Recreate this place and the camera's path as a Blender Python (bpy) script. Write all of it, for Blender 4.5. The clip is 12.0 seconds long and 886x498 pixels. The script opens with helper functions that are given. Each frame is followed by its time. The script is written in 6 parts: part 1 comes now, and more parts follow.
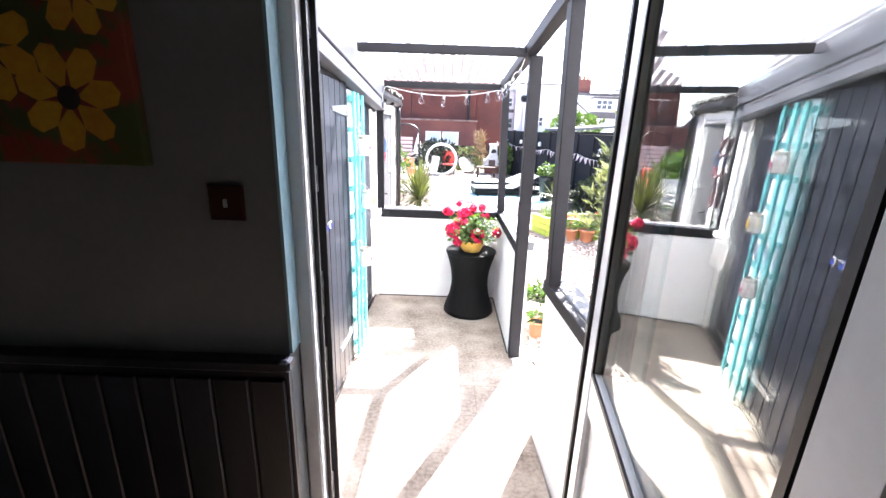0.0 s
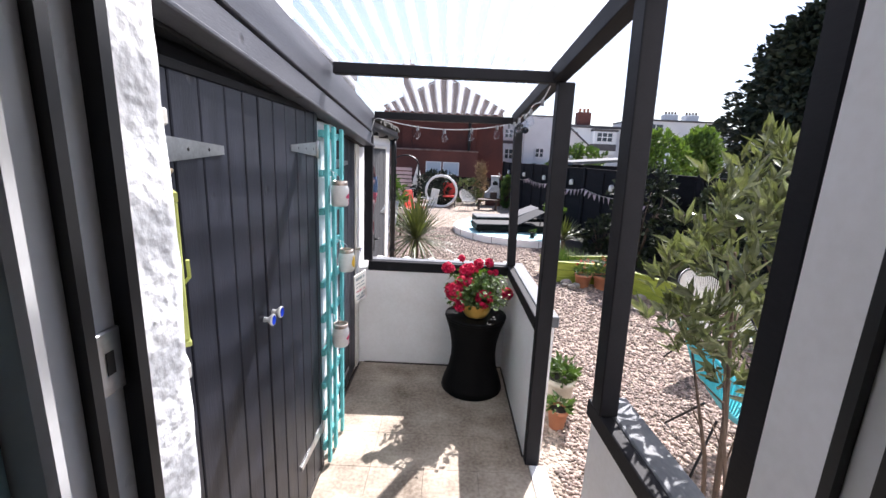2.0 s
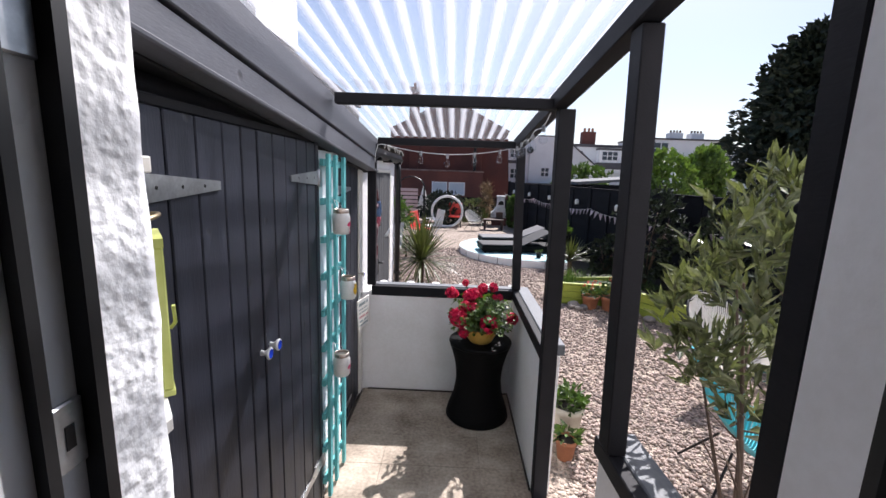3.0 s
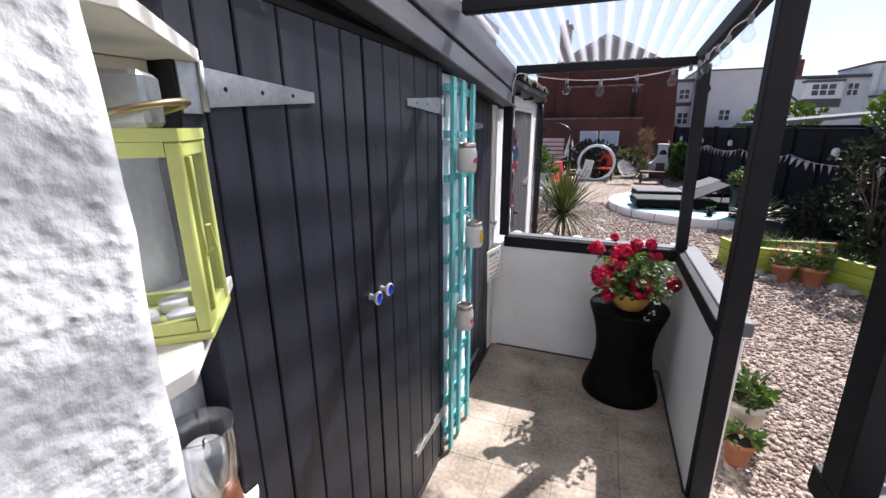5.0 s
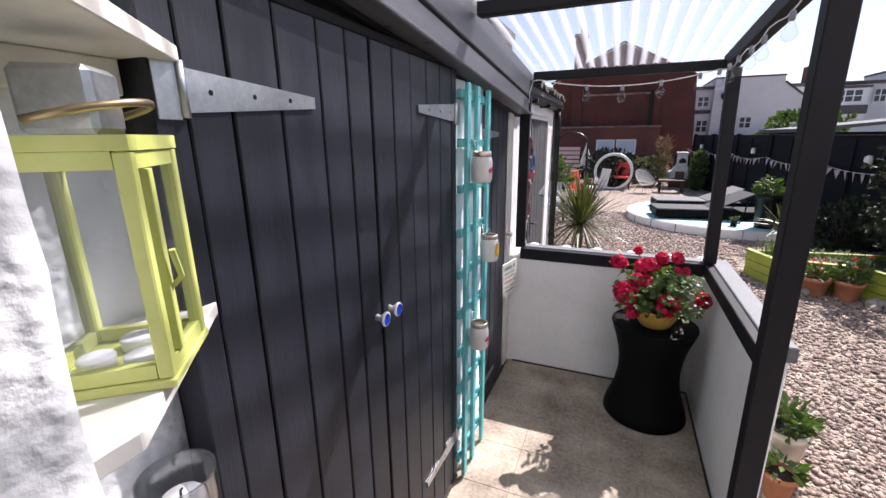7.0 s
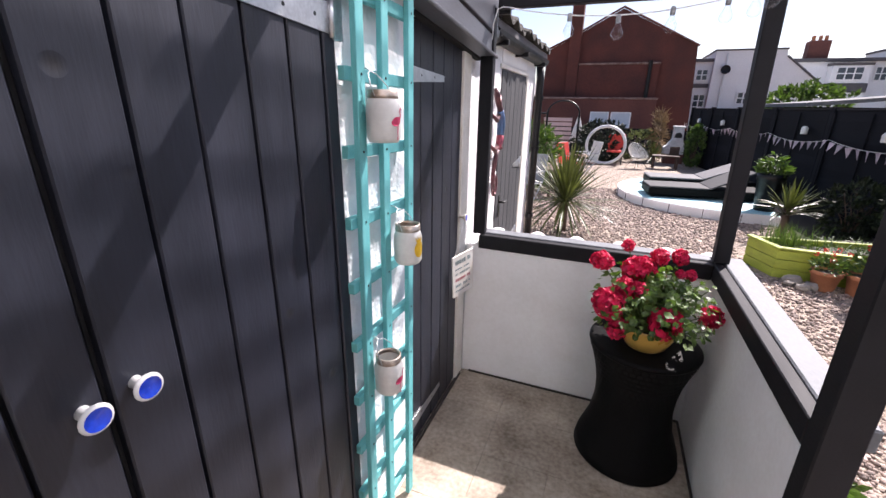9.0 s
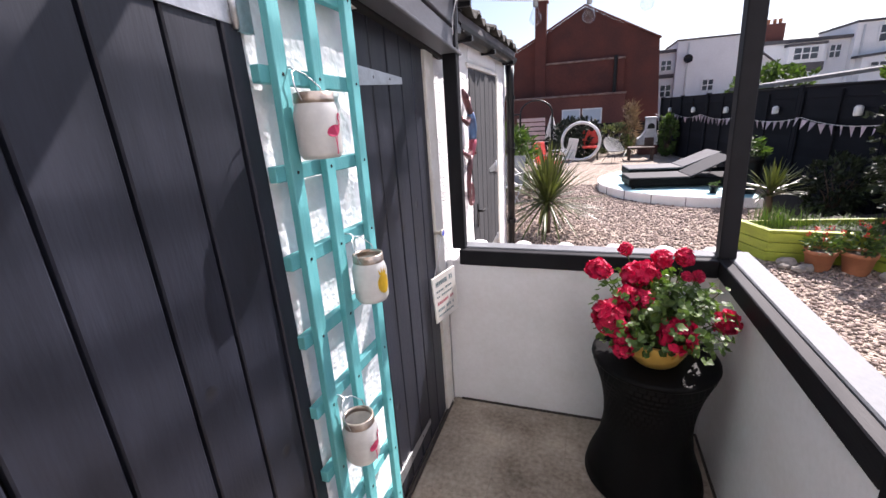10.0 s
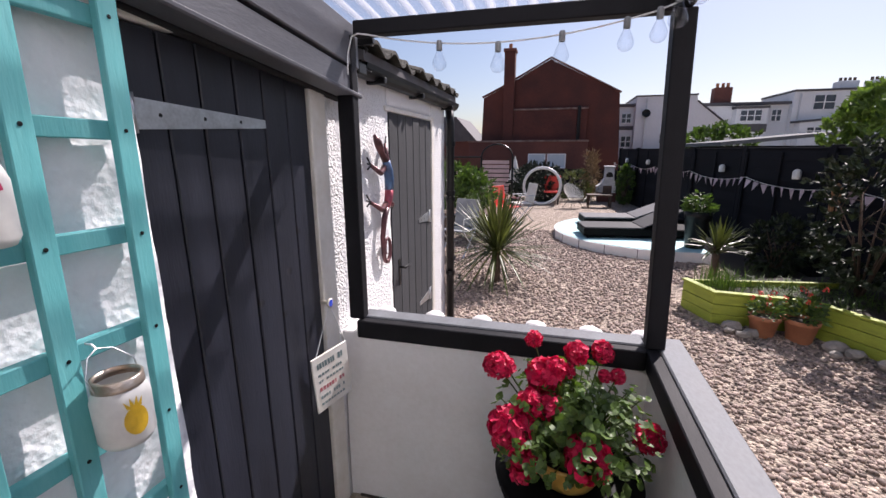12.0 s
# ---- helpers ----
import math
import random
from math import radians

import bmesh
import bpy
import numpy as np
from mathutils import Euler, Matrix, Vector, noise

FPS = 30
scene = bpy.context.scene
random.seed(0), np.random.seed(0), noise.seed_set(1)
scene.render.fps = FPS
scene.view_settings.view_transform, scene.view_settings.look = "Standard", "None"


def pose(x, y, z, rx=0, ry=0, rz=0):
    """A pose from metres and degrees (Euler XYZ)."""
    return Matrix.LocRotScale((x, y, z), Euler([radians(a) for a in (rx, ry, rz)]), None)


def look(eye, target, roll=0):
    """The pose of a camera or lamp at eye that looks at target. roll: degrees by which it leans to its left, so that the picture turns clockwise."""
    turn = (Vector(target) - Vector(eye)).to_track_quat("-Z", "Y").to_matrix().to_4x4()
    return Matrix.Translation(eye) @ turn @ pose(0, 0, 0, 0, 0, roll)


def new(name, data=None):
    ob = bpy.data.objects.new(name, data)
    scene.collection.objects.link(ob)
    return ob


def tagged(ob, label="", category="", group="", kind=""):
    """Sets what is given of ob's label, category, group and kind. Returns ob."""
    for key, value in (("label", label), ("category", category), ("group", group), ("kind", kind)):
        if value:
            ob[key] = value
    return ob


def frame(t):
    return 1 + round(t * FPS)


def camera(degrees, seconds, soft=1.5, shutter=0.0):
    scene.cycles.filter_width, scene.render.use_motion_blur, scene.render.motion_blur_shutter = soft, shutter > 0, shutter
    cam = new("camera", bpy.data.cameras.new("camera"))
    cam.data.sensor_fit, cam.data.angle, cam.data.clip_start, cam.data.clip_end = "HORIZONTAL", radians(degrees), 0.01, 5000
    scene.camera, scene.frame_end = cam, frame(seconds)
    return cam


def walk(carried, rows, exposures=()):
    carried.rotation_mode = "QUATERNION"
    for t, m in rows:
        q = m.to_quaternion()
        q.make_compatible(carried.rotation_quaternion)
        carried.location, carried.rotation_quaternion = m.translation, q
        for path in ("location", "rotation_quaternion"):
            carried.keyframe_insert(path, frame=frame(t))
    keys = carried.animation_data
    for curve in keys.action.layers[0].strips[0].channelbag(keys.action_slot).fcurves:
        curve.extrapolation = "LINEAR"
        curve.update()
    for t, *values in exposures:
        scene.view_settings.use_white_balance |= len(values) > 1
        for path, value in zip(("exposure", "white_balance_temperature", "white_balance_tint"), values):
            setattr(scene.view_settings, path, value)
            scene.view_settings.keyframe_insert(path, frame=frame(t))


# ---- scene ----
cam = camera(93.6, 12.0)
PATH = [
    (0, (0.042, 0.016, 1.73), (0.037, 1.935, 1.167), 1.9),
    (0.5, (0.024, 0.224, 1.717), (-0.07, 2.13, 1.118), 2.0),
    (1, (0.0, 0.476, 1.699), (0.029, 2.366, 1.044), 0.8),
    (1.5, (-0.012, 0.659, 1.734), (0.001, 2.568, 1.138), 1.0),
    (2, (0.031, 0.745, 1.807), (0.025, 2.696, 1.371), 2.6),
    (2.5, (0.054, 0.747, 1.865), (0.092, 2.737, 1.67), 1.7),
    (3, (0.055, 0.778, 1.845), (0.012, 2.747, 1.497), 2.0),
    (5, (0.058, 1.075, 1.726), (-0.625, 2.869, 1.162), -0.3),
    (5.5, (0.074, 1.096, 1.759), (-0.689, 2.867, 1.224), -0.7),
    (6, (0.078, 1.119, 1.755), (-0.717, 2.879, 1.236), -0.8),
    (6.5, (0.039, 1.143, 1.745), (-0.742, 2.912, 1.237), -0.6),
    (6.7, (0.023, 1.146, 1.736), (-0.716, 2.928, 1.211), -0.7),
    (8.3, (0.042, 1.635, 1.648), (-0.832, 3.354, 1.167), 0.5),
    (8.5, (0.057, 1.726, 1.638), (-0.800, 3.467, 1.150), 1.6),
    (9, (0.045, 1.913, 1.621), (-0.647, 3.673, 0.969), 1.0),
    (9.5, (-0.03, 2.024, 1.612), (-0.604, 3.826, 0.961), -1.6),
    (10, (0.005, 2.147, 1.597), (-0.629, 3.942, 0.984), -3.7),
    (10.5, (0.121, 2.313, 1.582), (-0.412, 4.131, 0.942), -0.5),
    (11, (0.142, 2.47, 1.611), (-0.266, 4.329, 0.997), 1.8),
    (11.5, (0.158, 2.549, 1.647), (-0.35, 4.42, 1.156), -0.1),
    (12, (0.206, 2.563, 1.65), (-0.296, 4.443, 1.188), -0.2),
]
walk(cam, [(t, look(eye, target, roll)) for t, eye, target, roll in PATH],
     exposures=[(0.0, 3.70, 6250, 17), (0.5, 3.00, 6250, 17), (1.0, 2.55, 6250, 17), (1.5, 1.90, 6250, 17), (2.0, 1.40, 6250, 17), (2.5, 1.15, 6250, 17), (3.0, 0.93, 6250, 17), (5.0, 0.93, 6250, 17), (8.5, 1.20, 6500, 22), (9.5, 1.33, 6500, 22), (10.5, 1.20, 6500, 22), (12.0, 0.70, 6500, 22)])

# ---- world, sun ----
SUN_DIR = Vector((-0.43, -0.82, -1.0)).normalized()
world = bpy.data.worlds.new("world")
scene.world = world
world.use_nodes = True
wn = world.node_tree
sky = wn.nodes.new("ShaderNodeTexSky")
sky.sky_type, sky.sun_disc = "NISHITA", False
sky.sun_elevation, sky.sun_rotation = radians(47.5), radians(26.0)
sky.dust_density, sky.air_density, sky.ozone_density = 1.3, 1.0, 1.8
wn.nodes["Background"].inputs["Strength"].default_value = 0.072
wn.links.new(sky.outputs[0], wn.nodes["Background"].inputs["Color"])
sun_data = bpy.data.lights.new("sun", "SUN")
sun_data.energy, sun_data.angle, sun_data.color = 5.0, radians(0.55), (1.0, 0.96, 0.9)
sun = new("sun", sun_data)
sun.rotation_euler = SUN_DIR.to_track_quat("-Z", "Y").to_euler()
sun.location = (6, 10, 14)


# ---- materials ----
def links(m):
    t = m.node_tree
    return t, t.nodes, t.links


def mat(name, col, rough=0.6, col2=None, scale=8.0, fine=60.0, bump=0.15, metal=0.0, contrast=0.5, stretch=(1, 1, 1),
        per_object=0.0, per_island=0.0, bump_dist=0.004, spec=0.5):
    """A painted, wooden, stone or plant surface: two scales of colour variation, uneven gloss and fine relief."""
    m = bpy.data.materials.new(name)
    m.use_nodes = True
    t, n, l = links(m)
    b = n["Principled BSDF"]
    tc, mp = n.new("ShaderNodeNewGeometry"), n.new("ShaderNodeMapping")
    mp.inputs["Scale"].default_value = stretch
    l.new(tc.outputs["Position"], mp.inputs["Vector"])
    big, small = n.new("ShaderNodeTexNoise"), n.new("ShaderNodeTexNoise")
    for q, sc in ((big, scale), (small, fine)):
        q.inputs["Scale"].default_value, q.inputs["Detail"].default_value = sc, 6.0
        l.new(mp.outputs[0], q.inputs["Vector"])
    add = n.new("ShaderNodeMath")
    add.operation = "MULTIPLY_ADD"
    l.new(small.outputs[0], add.inputs[0])
    add.inputs[1].default_value = 0.5
    l.new(big.outputs[0], add.inputs[2])
    ramp = n.new("ShaderNodeMapRange")
    ramp.inputs["From Min"].default_value, ramp.inputs["From Max"].default_value = 0.75 - contrast / 2, 0.75 + contrast / 2
    l.new(add.outputs[0], ramp.inputs["Value"])
    mix = n.new("ShaderNodeMix")
    mix.data_type = "RGBA"
    c2 = col2 or tuple(min(1, c * 0.6) for c in col)
    mix.inputs["A"].default_value, mix.inputs["B"].default_value = (*c2, 1), (*col, 1)
    l.new(ramp.outputs[0], mix.inputs["Factor"])
    out = mix.outputs["Result"]
    if per_object or per_island:
        hsv = n.new("ShaderNodeHueSaturation")
        src = n.new("ShaderNodeObjectInfo").outputs["Random"] if per_object else n.new("ShaderNodeNewGeometry").outputs["Random Per Island"]
        r = n.new("ShaderNodeMapRange")
        k = per_object or per_island
        r.inputs["To Min"].default_value, r.inputs["To Max"].default_value = 1 - k, 1 + k
        l.new(src, r.inputs["Value"])
        l.new(r.outputs[0], hsv.inputs["Value"])
        l.new(out, hsv.inputs["Color"])
        out = hsv.outputs[0]
    l.new(out, b.inputs["Base Color"])
    rr = n.new("ShaderNodeMapRange")
    rr.inputs["To Min"].default_value, rr.inputs["To Max"].default_value = max(0.03, rough - 0.12), min(1, rough + 0.12)
    l.new(big.outputs[0], rr.inputs["Value"])
    l.new(rr.outputs[0], b.inputs["Roughness"])
    b.inputs["Metallic"].default_value = metal
    b.inputs["Specular IOR Level"].default_value = spec
    if bump:
        bp = n.new("ShaderNodeBump")
        bp.inputs["Strength"].default_value, bp.inputs["Distance"].default_value = bump, bump_dist
        l.new(add.outputs[0], bp.inputs["Height"])
        l.new(bp.outputs[0], b.inputs["Normal"])
    return m


def glass(name, tint=(1, 1, 1), rough=0.0, thin=0.9, low=0.04, high=0.6):
    """A clear pane: it lets light straight through, with the gloss of glass on top."""
    m = bpy.data.materials.new(name)
    m.use_nodes = True
    t, n, l = links(m)
    n.remove(n["Principled BSDF"])
    tr, gl, mx, fr, mr_ = (n.new("ShaderNode" + k) for k in ("BsdfTransparent", "BsdfGlossy", "MixShader", "LayerWeight", "MapRange"))
    tr.inputs[0].default_value = (*[c * thin for c in tint], 1)
    gl.inputs["Roughness"].default_value = rough
    fr.inputs["Blend"].default_value = 0.35
    mr_.inputs["To Min"].default_value, mr_.inputs["To Max"].default_value = low, high
    l.new(fr.outputs["Facing"], mr_.inputs["Value"])
    l.new(mr_.outputs[0], mx.inputs[0])
    l.new(tr.outputs[0], mx.inputs[1])
    l.new(gl.outputs[0], mx.inputs[2])
    l.new(mx.outputs[0], n["Material Output"].inputs[0])
    return m


def sheet_material(name):
    """Clear corrugated plastic: dust noise, plus clouded ribs along y that imitate focused light stripes."""
    m = bpy.data.materials.new(name)
    m.use_nodes = True
    t, n, l = links(m)
    n.remove(n["Principled BSDF"])
    tc, sep = n.new("ShaderNodeTexCoord"), n.new("ShaderNodeSeparateXYZ")
    l.new(tc.outputs["Object"], sep.inputs[0])
    # sine over x: opacity bands standing in for light bent by the corrugation
    k, s = n.new("ShaderNodeMath"), n.new("ShaderNodeMath")
    k.operation, s.operation = "MULTIPLY", "SINE"
    k.inputs[1].default_value = 2 * math.pi / 0.076
    l.new(sep.outputs["X"], k.inputs[0])
    l.new(k.outputs[0], s.inputs[0])
    nz, mp = n.new("ShaderNodeTexNoise"), n.new("ShaderNodeMapping")
    mp.inputs["Scale"].default_value = (14, 1.2, 4)
    l.new(tc.outputs["Object"], mp.inputs["Vector"])
    l.new(mp.outputs[0], nz.inputs["Vector"])
    nz.inputs["Detail"].default_value = 6
    ad = n.new("ShaderNodeMath")
    ad.operation = "MULTIPLY_ADD"
    ad.inputs[1].default_value = 0.9
    l.new(nz.outputs[0], ad.inputs[0])
    l.new(s.outputs[0], ad.inputs[2])
    rg = n.new("ShaderNodeMapRange")
    rg.inputs["From Min"].default_value, rg.inputs["From Max"].default_value = -0.1, 1.25
    rg.inputs["To Min"].default_value, rg.inputs["To Max"].default_value = 0.10, 0.62
    l.new(ad.outputs[0], rg.inputs["Value"])
    tr, df, gl, m1, m2 = (n.new("ShaderNode" + q) for q in ("BsdfTransparent", "BsdfTranslucent", "BsdfGlossy", "MixShader", "MixShader"))
    tr.inputs[0].default_value = (0.94, 0.95, 0.96, 1)
    df.inputs[0].default_value = (0.46, 0.47, 0.50, 1)
    gl.inputs["Roughness"].default_value = 0.15
    l.new(rg.outputs[0], m1.inputs[0])
    l.new(tr.outputs[0], m1.inputs[1])
    l.new(df.outputs[0], m1.inputs[2])
    m2.inputs[0].default_value = 0.04
    l.new(m1.outputs[0], m2.inputs[1])
    l.new(gl.outputs[0], m2.inputs[2])
    l.new(m2.outputs[0], n["Material Output"].inputs[0])
    return m


def render_wall_material(name, col, lump, size, bump):
    """Roughcast: lumps and pits under old masonry paint, a little dirt."""
    m = mat(name, col, 0.85, tuple(c * 0.86 for c in col), 3.0, 40.0, 0.0, contrast=0.5)
    t, n, l = links(m)
    b = n["Principled BSDF"]
    tc = n.new("ShaderNodeTexCoord")
    a, c = n.new("ShaderNodeTexNoise"), n.new("ShaderNodeTexVoronoi")
    a.inputs["Scale"].default_value, a.inputs["Detail"].default_value = lump, 5
    c.inputs["Scale"].default_value = size
    c.feature = "SMOOTH_F1"
    l.new(tc.outputs["Object"], a.inputs["Vector"])
    l.new(tc.outputs["Object"], c.inputs["Vector"])
    s = n.new("ShaderNodeMath")
    s.operation = "MULTIPLY_ADD"
    s.inputs[1].default_value = -0.6
    l.new(c.outputs["Distance"], s.inputs[0])
    l.new(a.outputs[0], s.inputs[2])
    bp = n.new("ShaderNodeBump")
    bp.inputs["Strength"].default_value, bp.inputs["Distance"].default_value = bump, 0.02
    l.new(s.outputs[0], bp.inputs["Height"])
    l.new(bp.outputs[0], b.inputs["Normal"])
    return m


SLATE = mat("slate_paint_on_boards", (0.023, 0.026, 0.040), 0.46, (0.010, 0.0115, 0.018), 2.5, 30, 0.35, stretch=(6, 6, 0.7), per_object=0.12, contrast=0.6, spec=0.45)
# slate paint darkened: the beams' shade is in the base colour
SLATE_BEAM = mat("shaded_slate_on_beams", (0.014, 0.014, 0.017), 0.6, (0.007, 0.007, 0.009), 3, 40, 0.3, stretch=(4, 1, 4), contrast=0.6, spec=0.18)
# slate paint lightened: the sun on the fascia is in the base colour
FASCIA = mat("sunlit_slate_on_fascia", (0.125, 0.130, 0.150), 0.5, (0.065, 0.068, 0.080), 3, 40, 0.35, stretch=(4, 0.8, 4), contrast=0.7)


def knots(m, scale, depth):
    """Sparse knots and nail heads in the boards of a painted wood."""
    t, n, l = links(m)
    b = n["Principled BSDF"]
    tc, vo, mr_ = n.new("ShaderNodeTexCoord"), n.new("ShaderNodeTexVoronoi"), n.new("ShaderNodeMapRange")
    oi, va = n.new("ShaderNodeObjectInfo"), n.new("ShaderNodeVectorMath")
    va.operation = "MULTIPLY_ADD"
    va.inputs[1].default_value = (3, 3, 3)
    l.new(oi.outputs["Random"], va.inputs[0])
    l.new(tc.outputs["Object"], va.inputs[2])
    vo.inputs["Scale"].default_value = scale
    l.new(va.outputs[0], vo.inputs["Vector"])
    mr_.inputs["From Min"].default_value, mr_.inputs["From Max"].default_value = 0.03, 0.10
    l.new(vo.outputs["Distance"], mr_.inputs["Value"])
    old_c = b.inputs["Base Color"].links[0].from_socket
    mx = n.new("ShaderNodeMix")
    mx.data_type = "RGBA"
    mx.inputs["A"].default_value = (0.018, 0.016, 0.016, 1)
    l.new(mr_.outputs[0], mx.inputs["Factor"])
    l.new(old_c, mx.inputs["B"])
    l.new(mx.outputs["Result"], b.inputs["Base Color"])
    bp = n.new("ShaderNodeBump")
    bp.inputs["Strength"].default_value, bp.inputs["Distance"].default_value = depth, 0.004
    l.new(mr_.outputs[0], bp.inputs["Height"])
    l.new(b.inputs["Normal"].links[0].from_socket, bp.inputs["Normal"])
    l.new(bp.outputs[0], b.inputs["Normal"])


def thin_leaf(m, share, tint):
    """Lets sunlight glow through a leaf or a petal."""
    t, n, l = links(m)
    b, out = n["Principled BSDF"], n["Material Output"]
    tl, mx, sc = n.new("ShaderNodeBsdfTranslucent"), n.new("ShaderNodeMixShader"), n.new("ShaderNodeMix")
    sc.data_type, sc.blend_type = "RGBA", "MULTIPLY"
    sc.inputs["Factor"].default_value = 1.0
    l.new(b.inputs["Base Color"].links[0].from_socket, sc.inputs["A"])
    sc.inputs["B"].default_value = (*tint, 1)
    l.new(sc.outputs["Result"], tl.inputs["Color"])
    l.new(b.inputs["Normal"].links[0].from_socket, tl.inputs["Normal"])
    mx.inputs[0].default_value = share
    l.new(b.outputs[0], mx.inputs[1])
    l.new(tl.outputs[0], mx.inputs[2])
    l.new(mx.outputs[0], out.inputs["Surface"])


knots(SLATE, 5.5, 0.5)
knots(FASCIA, 5.0, 0.5)
# near-black base colour that stands for shade in gaps and recesses
GAP_SHADE = mat("recess_shade", (0.012, 0.012, 0.014), 0.9, bump=0.1)
WHITE_WALL = mat("white_masonry_paint", (0.84, 0.84, 0.85), 0.7, (0.72, 0.71, 0.70), 3.0, 45, 0.35, contrast=0.6, bump_dist=0.006)
ROUGHCAST = render_wall_material("white_roughcast", (0.87, 0.88, 0.895), 28, 62, 0.36)
PEBBLEDASH = render_wall_material("white_pebbledash", (0.8, 0.8, 0.8), 60, 110, 0.55)
CAP = mat("weathered_grey_cap", (0.150, 0.162, 0.178), 0.66, (0.085, 0.092, 0.102), 5, 50, 0.35, stretch=(2, 1, 2), contrast=0.5)
WHITE_UPVC = mat("white_plastic_frame", (0.78, 0.79, 0.8), 0.3, (0.7, 0.7, 0.7), 4, 60, 0.02)
WHITE_WOOD = mat("white_painted_wood", (0.8, 0.79, 0.76), 0.55, (0.62, 0.58, 0.5), 9, 50, 0.3, contrast=0.8)
GASKET = mat("black_rubber", (0.01, 0.01, 0.011), 0.5, bump=0)
STEEL = mat("galvanised_steel", (0.62, 0.64, 0.66), 0.35, (0.45, 0.46, 0.48), 30, 120, 0.1, metal=0.9)
TEAL = mat("teal_paint_on_softwood", (0.075, 0.37, 0.39), 0.6, (0.15, 0.47, 0.48), 8, 40, 0.4, stretch=(5, 5, 0.8), contrast=0.9)
CONCRETE = mat("worn_painted_paving", (0.50, 0.43, 0.35), 0.85, (0.13, 0.098, 0.070), 3.2, 46, 0.6, per_object=0.05, contrast=0.52)
JOINT = mat("dirty_joint", (0.36, 0.295, 0.23), 0.9, (0.2, 0.155, 0.115), bump=0.3)
LIME = mat("lime_green_paint", (0.33, 0.39, 0.045), 0.55, (0.22, 0.27, 0.03), 5, 40, 0.3, stretch=(1, 1, 4))
LIME_METAL = mat("lime_green_enamel", (0.60, 0.64, 0.22), 0.4, (0.50, 0.54, 0.14), 9, 60, 0.1)
BLACKWEAVE = mat("black_woven_resin", (0.004, 0.004, 0.0045), 0.6, bump=0.3, spec=0.12)
BLACK = mat("black_paint", (0.007, 0.007, 0.008), 0.4, bump=0.05, spec=0.3)
TERRACOTTA = mat("terracotta", (0.42, 0.17, 0.085), 0.8, (0.30, 0.12, 0.06), 10, 60, 0.2)
CREAMPOT = mat("cream_glazed_pot", (0.66, 0.62, 0.53), 0.4, (0.5, 0.45, 0.36), 8, 50, 0.1)
YELLOWPOT = mat("yellow_glazed_bowl", (0.66, 0.42, 0.10), 0.3, (0.56, 0.33, 0.07), 8, 40, 0.05)
SOIL = mat("soil", (0.025, 0.018, 0.012), 0.95, bump=0.6)
LEAF = mat("geranium_leaf", (0.105, 0.170, 0.036), 0.5, (0.036, 0.076, 0.014), 40, 120, 0.2, per_island=0.35)
LEAF2 = mat("garden_leaf", (0.085, 0.145, 0.028), 0.5, (0.035, 0.07, 0.014), 20, 90, 0.2, per_island=0.4)
LEAF_DARK = mat("dark_hedge_leaf", (0.022, 0.038, 0.009), 0.6, (0.007, 0.013, 0.0035), 20, 90, 0.2, per_island=0.4)
LEAF_BRIGHT = mat("bright_leaf", (0.17, 0.26, 0.05), 0.5, (0.08, 0.14, 0.025), 6, 60, 0.2, per_island=0.4)
OLEANDER = mat("olive_leaf", (0.17, 0.185, 0.095), 0.24, (0.06, 0.075, 0.035), 20, 90, 0.1, per_island=0.4)
CONIFER = mat("dark_conifer", (0.022, 0.035, 0.018), 0.7, (0.012, 0.02, 0.01), 3, 40, 0.1, per_island=0.4)
PETAL = mat("crimson_petal", (0.70, 0.006, 0.085), 0.6, (0.46, 0.003, 0.045), 60, 200, 0.1, per_island=0.25)
BARK = mat("bark", (0.12, 0.08, 0.055), 0.9, (0.06, 0.04, 0.03), 12, 60, 0.5)
YUCCA = mat("cordyline_leaf", (0.095, 0.11, 0.032), 0.40, (0.03, 0.042, 0.012), 10, 60, 0.1, per_island=0.35)
for leafy, share in ((LEAF, 0.35), (LEAF2, 0.28), (LEAF_BRIGHT, 0.22), (OLEANDER, 0.2), (YUCCA, 0.2)):
    thin_leaf(leafy, share, (1.3, 1.4, 0.65))
thin_leaf(PETAL, 0.22, (1.0, 0.8, 0.8))
BRICK = mat("red_brick_wall", (0.125, 0.038, 0.028), 0.9, (0.055, 0.019, 0.016), 0.7, 14, 0.3, contrast=0.5)
BRICK2 = mat("paler_red_brick", (0.17, 0.062, 0.047), 0.9, (0.08, 0.030, 0.025), 0.7, 14, 0.3, contrast=0.5)
PLASTER = mat("white_house_render", (0.80, 0.81, 0.82), 0.85, (0.68, 0.69, 0.70), 0.7, 10, 0.1)
ROOFTILE = mat("slate_roof", (0.10, 0.095, 0.10), 0.7, (0.06, 0.055, 0.06), 2, 20, 0.3)
FENCE = mat("dark_fence_stain", (0.012, 0.0125, 0.016), 0.85, (0.006, 0.0065, 0.009), 3, 40, 0.3, stretch=(1, 1, 4), per_object=0.2, spec=0.12)
PATIO_TOP = mat("pale_teal_deck_paint", (0.30, 0.58, 0.60), 0.6, (0.42, 0.62, 0.62), 3, 30, 0.1)
RED = mat("red_fabric", (0.75, 0.07, 0.05), 0.6, (0.6, 0.05, 0.04), 8, 60, 0.1)
TEALCORD = mat("turquoise_plastic_cord", (0.03, 0.42, 0.50), 0.4, (0.02, 0.34, 0.42), 9, 60, 0.05)
PANE = glass("window_glass", (0.95, 1.0, 0.98), 0.0, 0.93, 0.06, 0.62)
BULBGLASS = glass("bulb_glass", (0.97, 0.98, 1.0), 0.01, 0.97, 0.02, 0.26)
